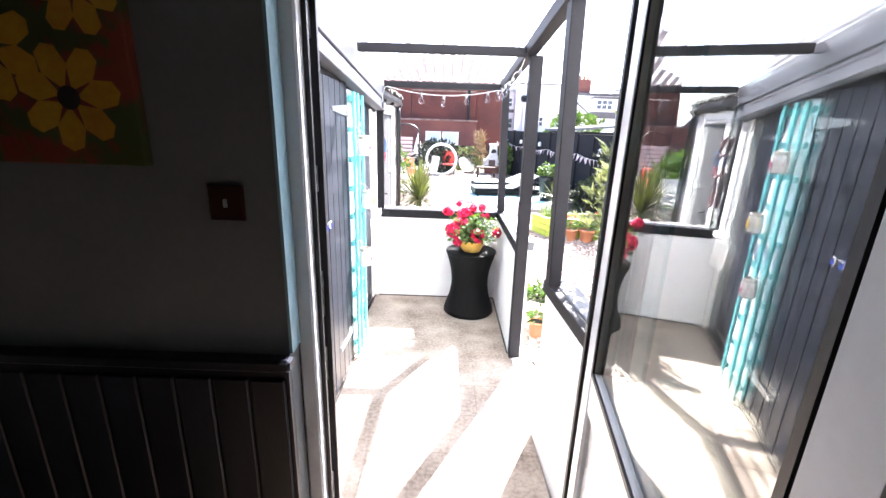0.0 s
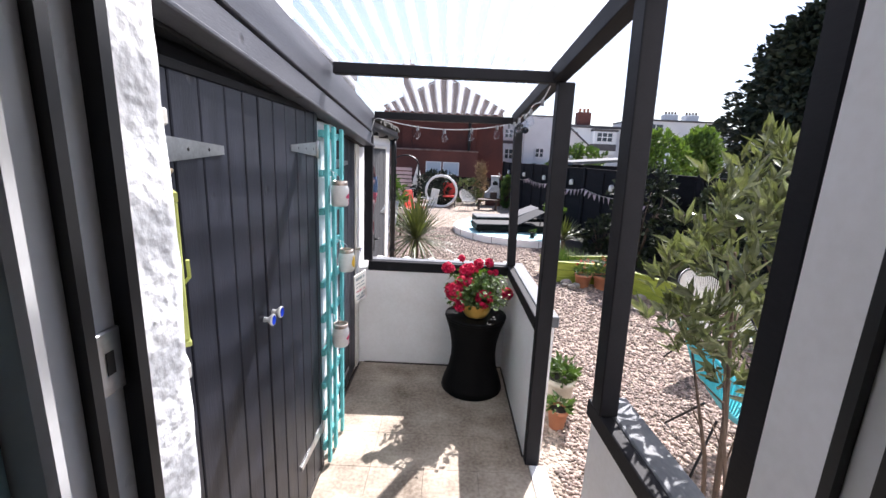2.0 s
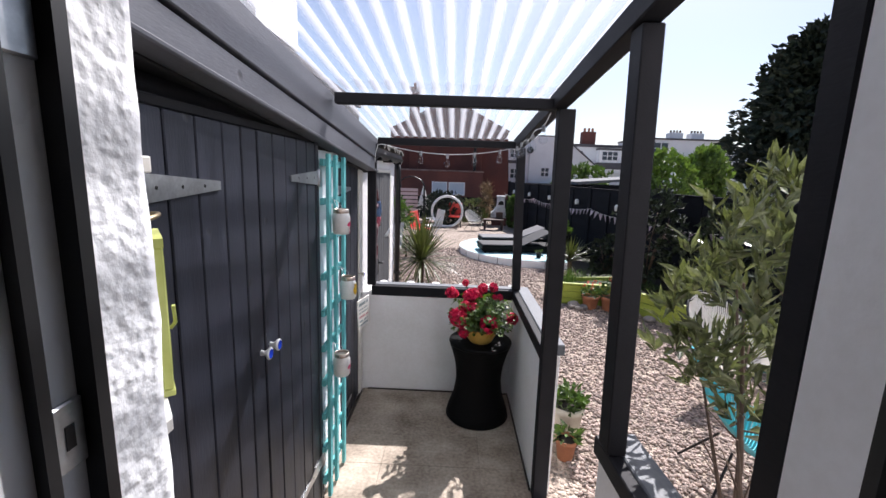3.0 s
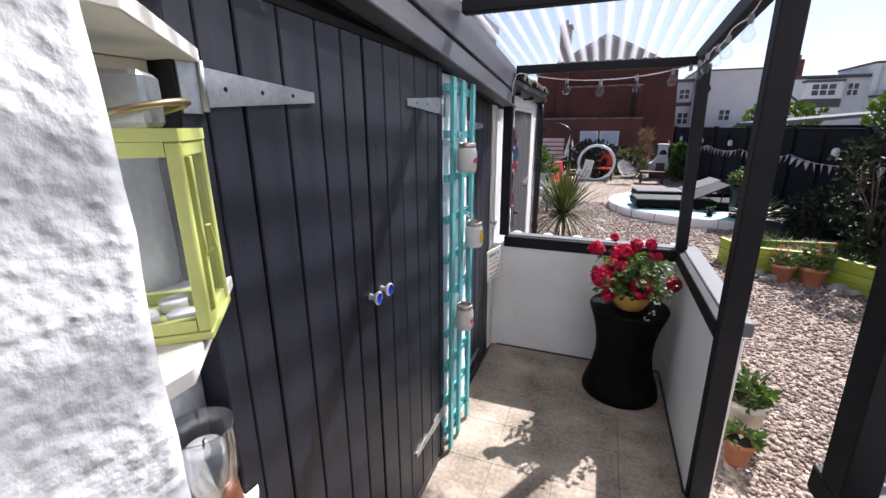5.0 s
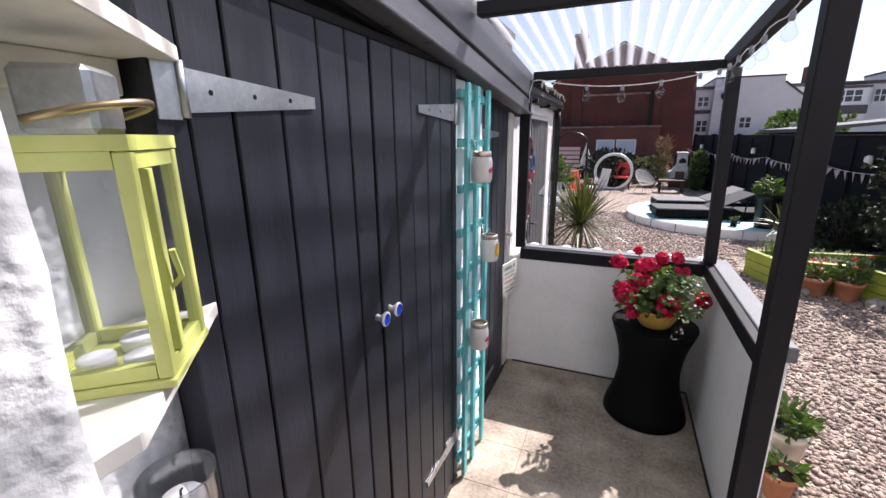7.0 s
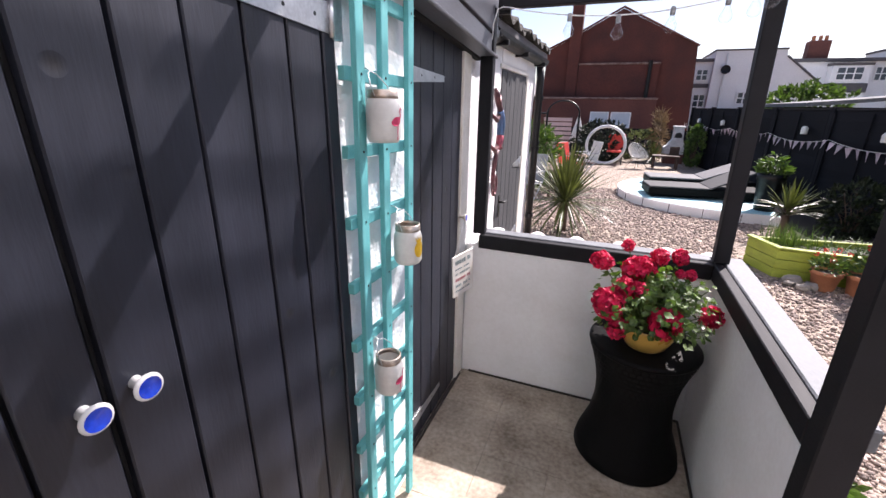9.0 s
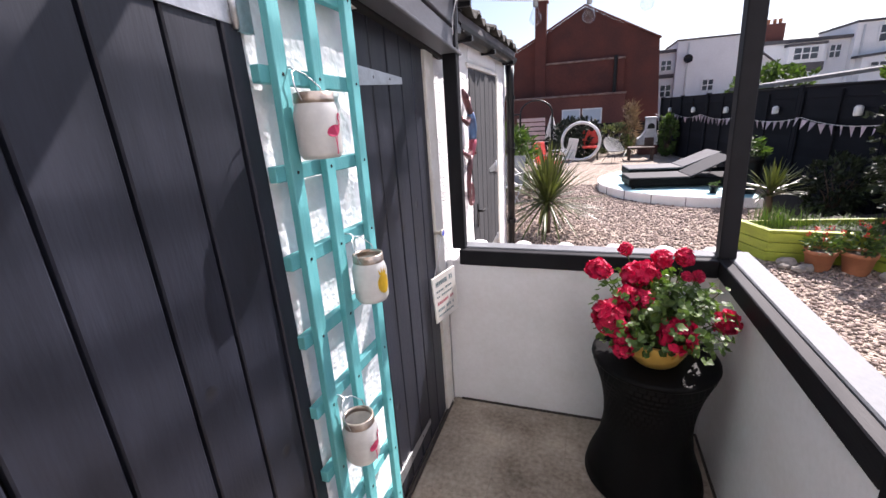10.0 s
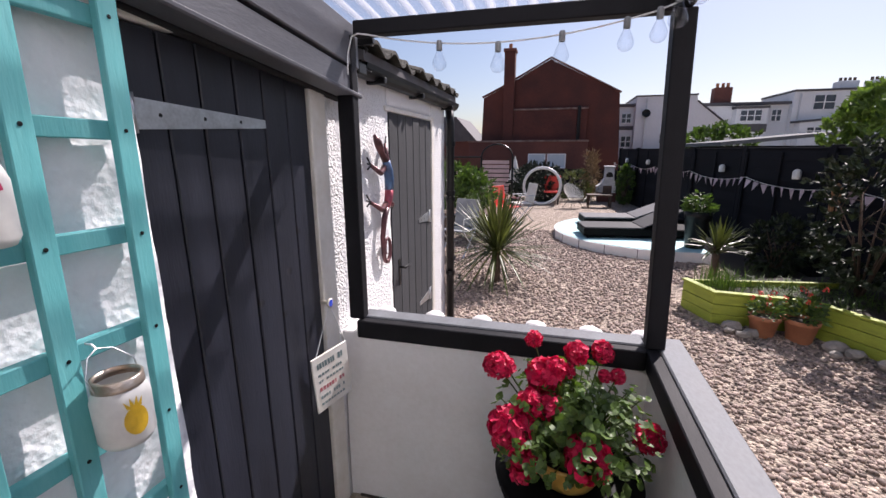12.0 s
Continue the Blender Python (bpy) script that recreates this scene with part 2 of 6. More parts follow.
SHEET = sheet_material("clear_corrugated_plastic")
BLUEGLAZE = mat("blue_glaze", (0.02, 0.07, 0.62), 0.12, (0.01, 0.03, 0.35), 60, 150, 0.05)
DARKPANE = mat("dark_window_pane", (0.06, 0.075, 0.095), 0.08, (0.03, 0.035, 0.05), 2, 20, 0)


# ---- mesh helpers ----
def empty(name, loc=(0, 0, 0), **tags):
    ob = new(name)
    ob.location = loc
    ob.empty_display_size = 0.1
    return tagged(ob, **tags)


def mesh_of(name, bm, material, smooth=False):
    me = bpy.data.meshes.new(name)
    bm.normal_update()
    bm.to_mesh(me)
    bm.free()
    for mm in (material if isinstance(material, (list, tuple)) else [material]):
        me.materials.append(mm)
    if smooth:
        me.polygons.foreach_set("use_smooth", [True] * len(me.polygons))
    return me


def part(name, bm, material, parent=None, label="", smooth=False, **tags):
    """Links a bmesh as one mesh object. Its coordinates are the parent's own."""
    ob = new(name, mesh_of(name, bm, material, smooth))
    if parent is not None:
        ob.parent = parent
    return tagged(ob, label=label, **tags)


def shared(name, me, parent=None, m=None):
    ob = new(name, me)
    if parent is not None:
        ob.parent = parent
    if m is not None:
        ob.matrix_basis = m
    return ob


def box(x0, x1, y0, y1, z0, z1, bev=0.0, bm=None, segs=1):
    b = bmesh.new()
    bmesh.ops.create_cube(b, size=1)
    for v in b.verts:
        v.co = Vector(((x0 + x1) / 2 + v.co.x * (x1 - x0), (y0 + y1) / 2 + v.co.y * (y1 - y0), (z0 + z1) / 2 + v.co.z * (z1 - z0)))
    if bev:
        bmesh.ops.bevel(b, geom=b.edges[:], offset=bev, segments=segs, affect="EDGES")
    return join(bm, b)


def join(bm, b):
    if bm is None:
        return b
    me = bpy.data.meshes.new("tmp")
    b.to_mesh(me)
    b.free()
    bm.from_mesh(me)
    bpy.data.meshes.remove(me)
    return bm


def moved(bm, m):
    bmesh.ops.transform(bm, matrix=m, verts=bm.verts[:])
    return bm


def lathe(profile, segs=24, bm=None, at=(0, 0, 0)):
    """A turned body from (radius, height) pairs."""
    b = bm if bm is not None else bmesh.new()
    rings = []
    for r, z in profile:
        rings.append([b.verts.new((at[0] + max(r, 1e-4) * math.cos(2 * math.pi * k / segs), at[1] + max(r, 1e-4) * math.sin(2 * math.pi * k / segs), at[2] + z)) for k in range(segs)])
    for a, c in zip(rings, rings[1:]):
        for k in range(segs):
            b.faces.new((a[k], a[(k + 1) % segs], c[(k + 1) % segs], c[k]))
    return b


def tube(points, r, segs=8, bm=None, closed=False):
    """A round bar along points; r may be one radius or one for each point."""
    b = bm if bm is not None else bmesh.new()
    pts = [Vector(p) for p in points]
    rs = r if isinstance(r, (list, tuple)) else [r] * len(pts)
    rings, up = [], None
    for k, p in enumerate(pts):
        if closed:
            d = (pts[(k + 1) % len(pts)] - pts[k - 1]).normalized()
        else:
            d = (pts[min(k + 1, len(pts) - 1)] - pts[max(k - 1, 0)]).normalized()
        if up is None:
            up = d.orthogonal().normalized()
        up = (up - d * up.dot(d)).normalized()
        side = d.cross(up)
        rings.append([b.verts.new(p + rs[k] * (math.cos(2 * math.pi * j / segs) * up + math.sin(2 * math.pi * j / segs) * side)) for j in range(segs)])
    pairs = list(zip(rings, rings[1:])) + ([(rings[-1], rings[0])] if closed else [])
    for a, c in pairs:
        for j in range(segs):
            b.faces.new((a[j], a[(j + 1) % segs], c[(j + 1) % segs], c[j]))
    if not closed:
        b.faces.new(rings[0][::-1])
        b.faces.new(rings[-1])
    return b


def prism(outline, z0, z1, bm=None):
    """An upright body over a plan outline."""
    b = bm if bm is not None else bmesh.new()
    lo, hi = [b.verts.new((x, y, z0)) for x, y in outline], [b.verts.new((x, y, z1)) for x, y in outline]
    b.faces.new(lo[::-1])
    b.faces.new(hi)
    k = len(outline)
    for j in range(k):
        b.faces.new((lo[j], lo[(j + 1) % k], hi[(j + 1) % k], hi[j]))
    return b


def profile_y(outline, y0, y1, bm=None):
    """A body with an x-z outline drawn out along y."""
    b = bm if bm is not None else bmesh.new()
    a, c = [b.verts.new((x, y0, z)) for x, z in outline], [b.verts.new((x, y1, z)) for x, z in outline]
    b.faces.new(a)
    b.faces.new(c[::-1])
    k = len(outline)
    for j in range(k):
        b.faces.new((a[j], c[j], c[(j + 1) % k], a[(j + 1) % k]))
    return b


def blade(b, base, tip, width, droop=0.0, segs=4, fold=0.25):
    """A long folded leaf from base to tip that bends down by droop."""
    base, tip = Vector(base), Vector(tip)
    d = tip - base
    side = d.cross(Vector((0, 0, 1)))
    side = side.normalized() if side.length > 1e-6 else Vector((1, 0, 0))
    nrm = side.cross(d).normalized()
    rows = []
    for k in range(segs + 1):
        u = k / segs
        w = width * (0.55 + 0.9 * u) * (1 - u) ** 0.6 if k < segs else 0.0
        p = base + d * u - Vector((0, 0, droop * u * u))
        rows.append([b.verts.new(p - side * w + nrm * w * fold), b.verts.new(p), b.verts.new(p + side * w + nrm * w * fold)])
    for a, c in zip(rows, rows[1:]):
        b.faces.new((a[0], a[1], c[1], c[0]))
        b.faces.new((a[1], a[2], c[2], c[1]))


def leaf(b, p, d, length, width, rng, cup=0.2):
    """A small pointed leaf of four faces."""
    d = d.normalized()
    s = d.cross(Vector((rng.uniform(-1, 1), rng.uniform(-1, 1), rng.uniform(-0.3, 1)))).normalized()
    n = s.cross(d)
    a = b.verts.new(p)
    m = b.verts.new(p + d * length * 0.5 - n * width * cup)
    l1, r1 = b.verts.new(p + d * length * 0.45 + s * width / 2), b.verts.new(p + d * length * 0.45 - s * width / 2)
    e = b.verts.new(p + d * length - n * width * cup)
    b.faces.new((a, m, l1))
    b.faces.new((a, r1, m))
    b.faces.new((m, e, l1))
    b.faces.new((m, r1, e))


def rnd_dir(rng, up=0.0):
    v = Vector((rng.gauss(0, 1), rng.gauss(0, 1), rng.gauss(0, 1) + up))
    return v.normalized()


# ---- ground and paving ----
RZ = lambda y: 2.278 - 0.094 * (y - 2.0)      # underside of the roof's cross beams
WX = -0.68                                    # face of the outhouse wall
GROUND_Z = -0.015

GRAVELBASE = mat("pink_grey_gravel", (0.47, 0.385, 0.315), 0.9, (0.24, 0.19, 0.15), 9, 45, 1.0, contrast=0.45, bump_dist=0.02)
tt, nn, ll = links(GRAVELBASE)
vor, tco = nn.new("ShaderNodeTexVoronoi"), nn.new("ShaderNodeTexCoord")
vor.inputs["Scale"].default_value = 38
ll.new(tco.outputs["Object"], vor.inputs["Vector"])
hs = nn.new("ShaderNodeHueSaturation")
hs.inputs["Saturation"].default_value = 1.0
sp, mr = nn.new("ShaderNodeSeparateColor"), nn.new("ShaderNodeMapRange")
ll.new(vor.outputs["Color"], sp.inputs[0])
ll.new(sp.outputs[0], mr.inputs["Value"])
mr.inputs["To Min"].default_value, mr.inputs["To Max"].default_value = 0.65, 1.35
ll.new(mr.outputs[0], hs.inputs["Value"])
old = nn["Principled BSDF"].inputs["Base Color"].links[0].from_socket
ll.new(old, hs.inputs["Color"])
ll.new(hs.outputs[0], nn["Principled BSDF"].inputs["Base Color"])
vb = nn.new("ShaderNodeBump")
vb.inputs["Strength"].default_value, vb.inputs["Distance"].default_value = 1.0, 0.03
vb.invert = True
ll.new(vor.outputs["Distance"], vb.inputs["Height"])
ll.new(vb.outputs[0], nn["Principled BSDF"].inputs["Normal"])

g = bmesh.new()
bmesh.ops.create_grid(g, x_segments=40, y_segments=40, size=400)
for v in g.verts:
    v.co.z = GROUND_Z
ground = part("ground", g, GRAVELBASE, None, "pink and grey gravel garden ground", kind="structure")
tagged(ground, category="ground")

# passage floor: a bed with paving slabs on it
floor = part("floor", box(WX, 0.64, 1.16, 4.13, -0.10, -0.012), JOINT, None, "worn cream paving slabs in the covered passage", kind="structure", category="floor")

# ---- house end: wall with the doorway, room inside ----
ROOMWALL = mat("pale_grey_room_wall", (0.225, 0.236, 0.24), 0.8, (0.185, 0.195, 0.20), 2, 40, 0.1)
REVEAL = mat("pale_blue_reveal", (0.33, 0.50, 0.55), 0.6, (0.28, 0.44, 0.49), 3, 40, 0.1)
NAVY = mat("navy_boarding", (0.016, 0.018, 0.030), 0.4, (0.009, 0.010, 0.018), 4, 40, 0.2, stretch=(5, 5, 0.7))
ROOMFLOOR = mat("dark_room_floor", (0.10, 0.07, 0.05), 0.5, (0.06, 0.045, 0.03), 3, 40, 0.1, stretch=(6, 1, 1))
DX0, DX1, HY0, HY1, DTOP = -0.36, 0.595, 1.00, 1.36, 2.30


def setting(name, bm, material, label, category="wall", smooth=False):
    return part(name, bm, material, None, label, smooth, kind="structure", category=category)


def rough_block(x0, x1, y0, y1, z0, z1, step, amp, seed):
    """A wall block whose faces are uneven, as hand-laid render is."""
    b = bmesh.new()
    dims = [(x0, x1), (y0, y1), (z0, z1)]
    n = [max(1, min(60, int(round((q - p) / step)))) for p, q in dims]
    for ax in range(3):
        u, v = [a for a in range(3) if a != ax]
        for end in (0, 1):
            grid = []
            for i in range(n[u] + 1):
                row = []
                for j in range(n[v] + 1):
                    c = [0, 0, 0]
                    c[ax] = dims[ax][end]
                    c[u] = dims[u][0] + (dims[u][1] - dims[u][0]) * i / n[u]
                    c[v] = dims[v][0] + (dims[v][1] - dims[v][0]) * j / n[v]
                    row.append(b.verts.new(c))
                grid.append(row)
            for i in range(n[u]):
                for j in range(n[v]):
                    q = (grid[i][j], grid[i + 1][j], grid[i + 1][j + 1], grid[i][j + 1])
                    b.faces.new(q)
    bmesh.ops.remove_doubles(b, verts=b.verts[:], dist=1e-4)
    bmesh.ops.recalc_face_normals(b, faces=b.faces[:])
    b.normal_update()
    for v in b.verts:
        w = noise.noise(v.co * 9 + Vector((seed, 0, 0))) + 0.5 * noise.noise(v.co * 27)
        v.co += v.normal * amp * w
    return b


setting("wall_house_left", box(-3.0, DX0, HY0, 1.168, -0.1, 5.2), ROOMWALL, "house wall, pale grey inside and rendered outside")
setting("wall_house_left_outer", rough_block(-0.80, -0.357, 1.170, 1.33, -0.05, 2.75, 0.016, 0.0045, 3), ROUGHCAST, "thick white roughcast on the house wall beside the door", smooth=True)
setting("wall_house_left_upper", box(-3.0, DX0, 1.170, HY1, 2.76, 5.2), PLASTER, "white rendered house wall above the passage")
setting("wall_house_right", box(DX1, 4.0, HY0, 1.385, -0.1, 5.2), WHITE_WALL, "white painted house wall beside the door")
setting("wall_house_top", box(DX0, DX1, HY0, HY1, DTOP, 5.2), WHITE_WALL, "white painted house wall over the door")
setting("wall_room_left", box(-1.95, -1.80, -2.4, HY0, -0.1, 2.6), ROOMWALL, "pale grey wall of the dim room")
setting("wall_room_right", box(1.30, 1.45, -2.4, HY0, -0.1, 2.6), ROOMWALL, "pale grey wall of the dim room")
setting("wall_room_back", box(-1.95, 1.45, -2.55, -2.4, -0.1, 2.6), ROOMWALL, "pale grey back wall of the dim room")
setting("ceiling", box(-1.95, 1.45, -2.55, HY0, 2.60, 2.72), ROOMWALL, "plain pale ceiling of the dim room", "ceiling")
setting("floor_room", box(-1.95, 1.45, -2.55, 1.16, -0.12, 0.0), ROOMFLOOR, "dark wooden floor of the dim room", "floor")
setting("trim_reveal", box(DX0 + 0.002, DX0 + 0.010, HY0 - 0.006, 1.058, 1.14, DTOP), REVEAL, "pale blue painted door reveal", "trim")
setting("trim_reveal_right", box(DX1 - 0.014, DX1 - 0.002, HY0 - 0.006, 1.058, 0.0, DTOP), REVEAL, "pale blue painted door reveal", "trim")

# navy boarding under a rail on the inner side of the house wall
dado = tagged(part("wall_panelling", box(-1.80, DX0, HY0 - 0.020, HY0 - 0.002, 0.0, 1.10), NAVY), "navy painted tongue and groove panelling under a rail", "panelling", kind="structure")
board = mesh_of("panel_board", box(-0.046, 0.046, -0.010, 0.0, 0.0, 1.06, 0.004), NAVY)
for k in range(14):
    shared("panel_board", board, dado, Matrix.Translation((DX0 - 0.055 - 0.1 * k, HY0 - 0.0205, 0.01)))
part("dado_rail", box(-1.80, DX0 + 0.012, HY0 - 0.045, HY0 - 0.002, 1.10, 1.137, 0.008), NAVY, dado)

# ---- white plastic door frame and open glazed door ----
frame_door = empty("door_1", (0, 0, 0), label="white plastic door frame with black rubber seals", category="door frame", kind="structure")
for nm, a in (("jamb", (DX0 + 0.002, -0.312, 1.060, 1.165)), ("jamb", (0.492, DX1 - 0.002, 1.060, 1.165))):
    part(nm, box(a[0], a[1], a[2], a[3], 0.0, 2.24, 0.006), WHITE_UPVC, frame_door)
part("head", box(DX0 + 0.002, DX1 - 0.002, 1.060, 1.165, 2.242, 2.296, 0.006), WHITE_UPVC, frame_door)
part("threshold", box(DX0 + 0.002, DX1 - 0.002, 1.062, 1.18, 0.001, 0.03, 0.006), STEEL, frame_door)
part("seal", box(-0.3115, -0.299, 1.100, 1.112, 0.03, 2.24), GASKET, frame_door, "black rubber seal")
part("seal", box(0.479, 0.4915, 1.100, 1.112, 0.03, 2.24), GASKET, frame_door, "black rubber seal")
part("seal", box(-0.3115, -0.291, 1.150, 1.1645, 0.03, 2.24), GASKET, frame_door, "black rubber seal")
part("seal", box(0.480, 0.4915, 1.150, 1.1645, 0.03, 2.24), GASKET, frame_door, "black rubber seal")
for z, hk in ((0.55, 0.055), (1.02, 0.055), (1.25, 0.07), (1.585, 0.035), (2.02, 0.09)):
    k = part("keep", box(-0.3115, -0.305, 1.114, 1.149, z - hk, z + hk, 0.002), STEEL, frame_door, "bright steel lock keep")
    part("slot", box(-0.3052, -0.3042, 1.126, 1.136, z - hk * 0.35, z + hk * 0.35), GASKET, k, "dark latch slot")

DOOR_ANGLE = -9.0
leaf_door = empty("glazed_door", (0.514, 1.050, 0.035), label="white plastic door with a tall glass pane standing open", category="door")
leaf_door.rotation_euler = (0, 0, radians(DOOR_ANGLE))
DW, DH, DT = 0.85, 2.18, 0.06       # leaf lies along -y from its hinge
part("stile", box(-DT, 0, -0.08, 0, 0, DH, 0.008), WHITE_UPVC, leaf_door)
part("stile", box(-DT, 0, -DW, -DW + 0.08, 0, DH, 0.008), WHITE_UPVC, leaf_door)
part("rail", box(-DT, 0, -DW + 0.081, -0.081, 0, 0.12, 0.008), WHITE_UPVC, leaf_door)
part("rail", box(-DT, 0, -DW + 0.081, -0.081, 0.97, 1.09, 0.008), WHITE_UPVC, leaf_door)
part("rail", box(-DT, 0, -DW + 0.081, -0.081, DH - 0.10, DH, 0.008), WHITE_UPVC, leaf_door)
part("lower_panel", box(-DT + 0.018, -0.018, -DW + 0.081, -0.081, 0.121, 0.969), WHITE_UPVC, leaf_door)
for x in (-DT + 0.014, -0.016):
    gp = bmesh.new()
    gp.faces.new([gp.verts.new(c) for c in ((x, -DW + 0.0805, 1.0905), (x, -0.0805, 1.0905), (x, -0.0805, DH - 0.1005), (x, -DW + 0.0805, DH - 0.1005))])
    p = part("glass_pane", gp, PANE, leaf_door, "clear glass pane")
for x in (-DT - 0.001, ):
    sb = box(x, x + 0.006, -DW + 0.076, -DW + 0.088, 1.08, DH - 0.09)
    box(x, x + 0.006, -0.088, -0.076, 1.08, DH - 0.09, bm=sb)
    box(x, x + 0.006, -DW + 0.076, -0.076, 1.078, 1.09, bm=sb)
    part("seal", sb, GASKET, leaf_door, "black glazing seal")
part("handle", tube([(-DT, -DW + 0.05, 1.03), (-DT - 0.05, -DW + 0.05, 1.03), (-DT - 0.052, -DW + 0.17, 1.03)], 0.010), STEEL, leaf_door, "steel lever handle", smooth=True)
# ---- low walls of the passage ----
setting("wall_end", box(WX, 0.745, 4.12, 4.34, -0.1, 0.865, 0.006), WHITE_WALL, "low white painted end wall of the passage")
setting("wall_side_far", box(0.582, 0.69, 3.0, 4.1195, -0.1, 0.865, 0.006), WHITE_WALL, "low white painted side wall of the passage")
near_wall = box(0.595, 0.71, 1.387, 2.10, -0.1, 0.905, 0.006)
for v in near_wall.verts:
    v.co.x += (2.10 - v.co.y) * 0.045
setting("wall_side_near", near_wall, WHITE_WALL, "low white painted side wall of the passage")
setting("kerb", box(0.600, 0.70, 2.101, 2.92, -0.1, 0.012, 0.006), WHITE_WALL, "pale concrete threshold strip beside the gravel", "kerb")


def capped(name, x0, x1, y0, y1, inner, dz=0.0, low=0.845):
    """A timber cap: a grey weathered top board behind a dark inner board on edge."""
    e = empty(name, (0, 0, 0), label="weathered grey timber cap with a dark painted inner edge", category="wall cap", kind="structure")
    if inner == "y":
        part("edge_board", box(x0, x1, y0 - 0.012, y0 + 0.032, low, 0.925, 0.004), SLATE_BEAM, e, "dark painted edge board")
        part("top_board", box(x0, x1, y0 + 0.033, y1, 0.867, 0.932, 0.005), CAP, e)
    else:
        part("edge_board", box(x0 - 0.012, x0 + 0.032, y0, y1, low, 0.925, 0.004), SLATE_BEAM, e, "dark painted edge board")
        part("top_board", box(x0 + 0.033, x1, y0, y1, 0.867, 0.932, 0.005), CAP, e)
    e.location.z = dz
    return e


capped("trim_end_cap", -0.60, 0.569, 4.12, 4.24, "y")
capped("trim_side_cap", 0.583, 0.712, 2.997, 4.24, "x")
near_cap = capped("trim_near_cap", 0.595, 0.725, 1.45, 2.10, "x", 0.040, 0.858)
near_cap.rotation_euler = (0, 0, radians(2.5))
near_cap.location.x = 0.092

# ---- timber frame of the lean-to roof ----
lean_to = empty("lean_to_frame", (0, 0, 0), label="dark painted timber frame carrying the clear roof", category="frame", kind="structure")


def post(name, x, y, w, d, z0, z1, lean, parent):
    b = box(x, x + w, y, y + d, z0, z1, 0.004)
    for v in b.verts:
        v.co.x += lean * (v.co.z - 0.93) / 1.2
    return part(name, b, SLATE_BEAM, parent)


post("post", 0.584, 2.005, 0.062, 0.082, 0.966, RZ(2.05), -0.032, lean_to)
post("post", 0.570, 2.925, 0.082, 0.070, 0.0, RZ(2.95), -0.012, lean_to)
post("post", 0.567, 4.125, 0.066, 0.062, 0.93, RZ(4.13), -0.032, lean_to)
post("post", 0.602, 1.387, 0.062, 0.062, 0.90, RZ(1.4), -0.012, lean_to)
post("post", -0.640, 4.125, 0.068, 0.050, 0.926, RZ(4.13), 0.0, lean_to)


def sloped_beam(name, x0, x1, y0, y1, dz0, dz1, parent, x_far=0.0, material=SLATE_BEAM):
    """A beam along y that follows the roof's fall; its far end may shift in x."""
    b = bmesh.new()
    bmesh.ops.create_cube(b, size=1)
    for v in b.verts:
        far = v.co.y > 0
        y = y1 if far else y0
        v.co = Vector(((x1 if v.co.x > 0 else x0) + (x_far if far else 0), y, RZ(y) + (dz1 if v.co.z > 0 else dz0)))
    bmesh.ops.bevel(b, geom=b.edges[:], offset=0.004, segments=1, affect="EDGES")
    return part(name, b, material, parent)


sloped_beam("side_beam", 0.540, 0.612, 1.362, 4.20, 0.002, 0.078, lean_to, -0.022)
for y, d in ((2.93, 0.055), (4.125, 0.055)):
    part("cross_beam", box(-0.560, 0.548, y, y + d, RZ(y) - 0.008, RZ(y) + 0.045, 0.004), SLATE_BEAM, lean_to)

# fascia along the outhouse: two boards and a moulding, following the fall
fascia = empty("fascia", (0, 0, 0), label="dark painted timber fascia over the outhouse doors", category="fascia", kind="structure")
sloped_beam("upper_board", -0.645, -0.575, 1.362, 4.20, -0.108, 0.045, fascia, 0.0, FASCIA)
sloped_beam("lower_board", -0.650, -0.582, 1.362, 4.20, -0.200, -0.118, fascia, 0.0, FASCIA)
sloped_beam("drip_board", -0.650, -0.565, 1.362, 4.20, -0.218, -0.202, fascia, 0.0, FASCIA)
# added dark block behind the fascia, covers the pale wedge over the doors
part("added_dark_board", box(-0.80, -0.722, 1.372, 4.19, 2.0, 2.33), GAP_SHADE, fascia)
# coloured near-black so the gap between the fascia boards looks shaded
sloped_beam("back_board", -0.720, -0.652, 1.362, 4.20, -0.225, 0.060, fascia, 0.0, GAP_SHADE)

# clear corrugated roof sheets
def corrugated(x0, x1, y0, y1, dz):
    b = bmesh.new()
    n = int((x1 - x0) / 0.076 * 10)
    rows = []
    for y in (y0, (y0 + y1) / 2, y1):
        rows.append([b.verts.new((x0 + (x1 - x0) * k / n, y, RZ(y) + dz + 0.009 * math.sin(2 * math.pi * (x0 + (x1 - x0) * k / n) / 0.076))) for k in range(n + 1)])
    for a, c in zip(rows, rows[1:]):
        for k in range(n):
            b.faces.new((a[k], a[k + 1], c[k + 1], c[k]))
    return b


roof = empty("roof", (0, 0, 0), label="clear corrugated plastic roof, dusty, ribs clouded to cast light stripes", category="roof", kind="structure")
part("roof_sheet", corrugated(-0.70, 0.70, 1.362, 3.05, 0.089), SHEET, roof, smooth=True)
part("roof_sheet", corrugated(-0.70, 0.70, 2.90, 4.36, 0.096), SHEET, roof, smooth=True)

# ---- outhouse: wall, doors ----
DDX = -0.622                                  # face of the double doors
D1, D2, D3 = (1.648, 2.858), (3.262, 4.03), (4.745, 5.555)     # door openings along y
DT1, DT2, DT3 = 1.975, 1.915, 1.85
TOPW = 2.06


def wall_x(name, y0, y1, z0, z1, material, label, proud=-0.004):
    setting(name, rough_block(WX - 0.22, WX + proud, y0, y1, z0, z1, 0.035, 0.004, y0), material, label, smooth=True)


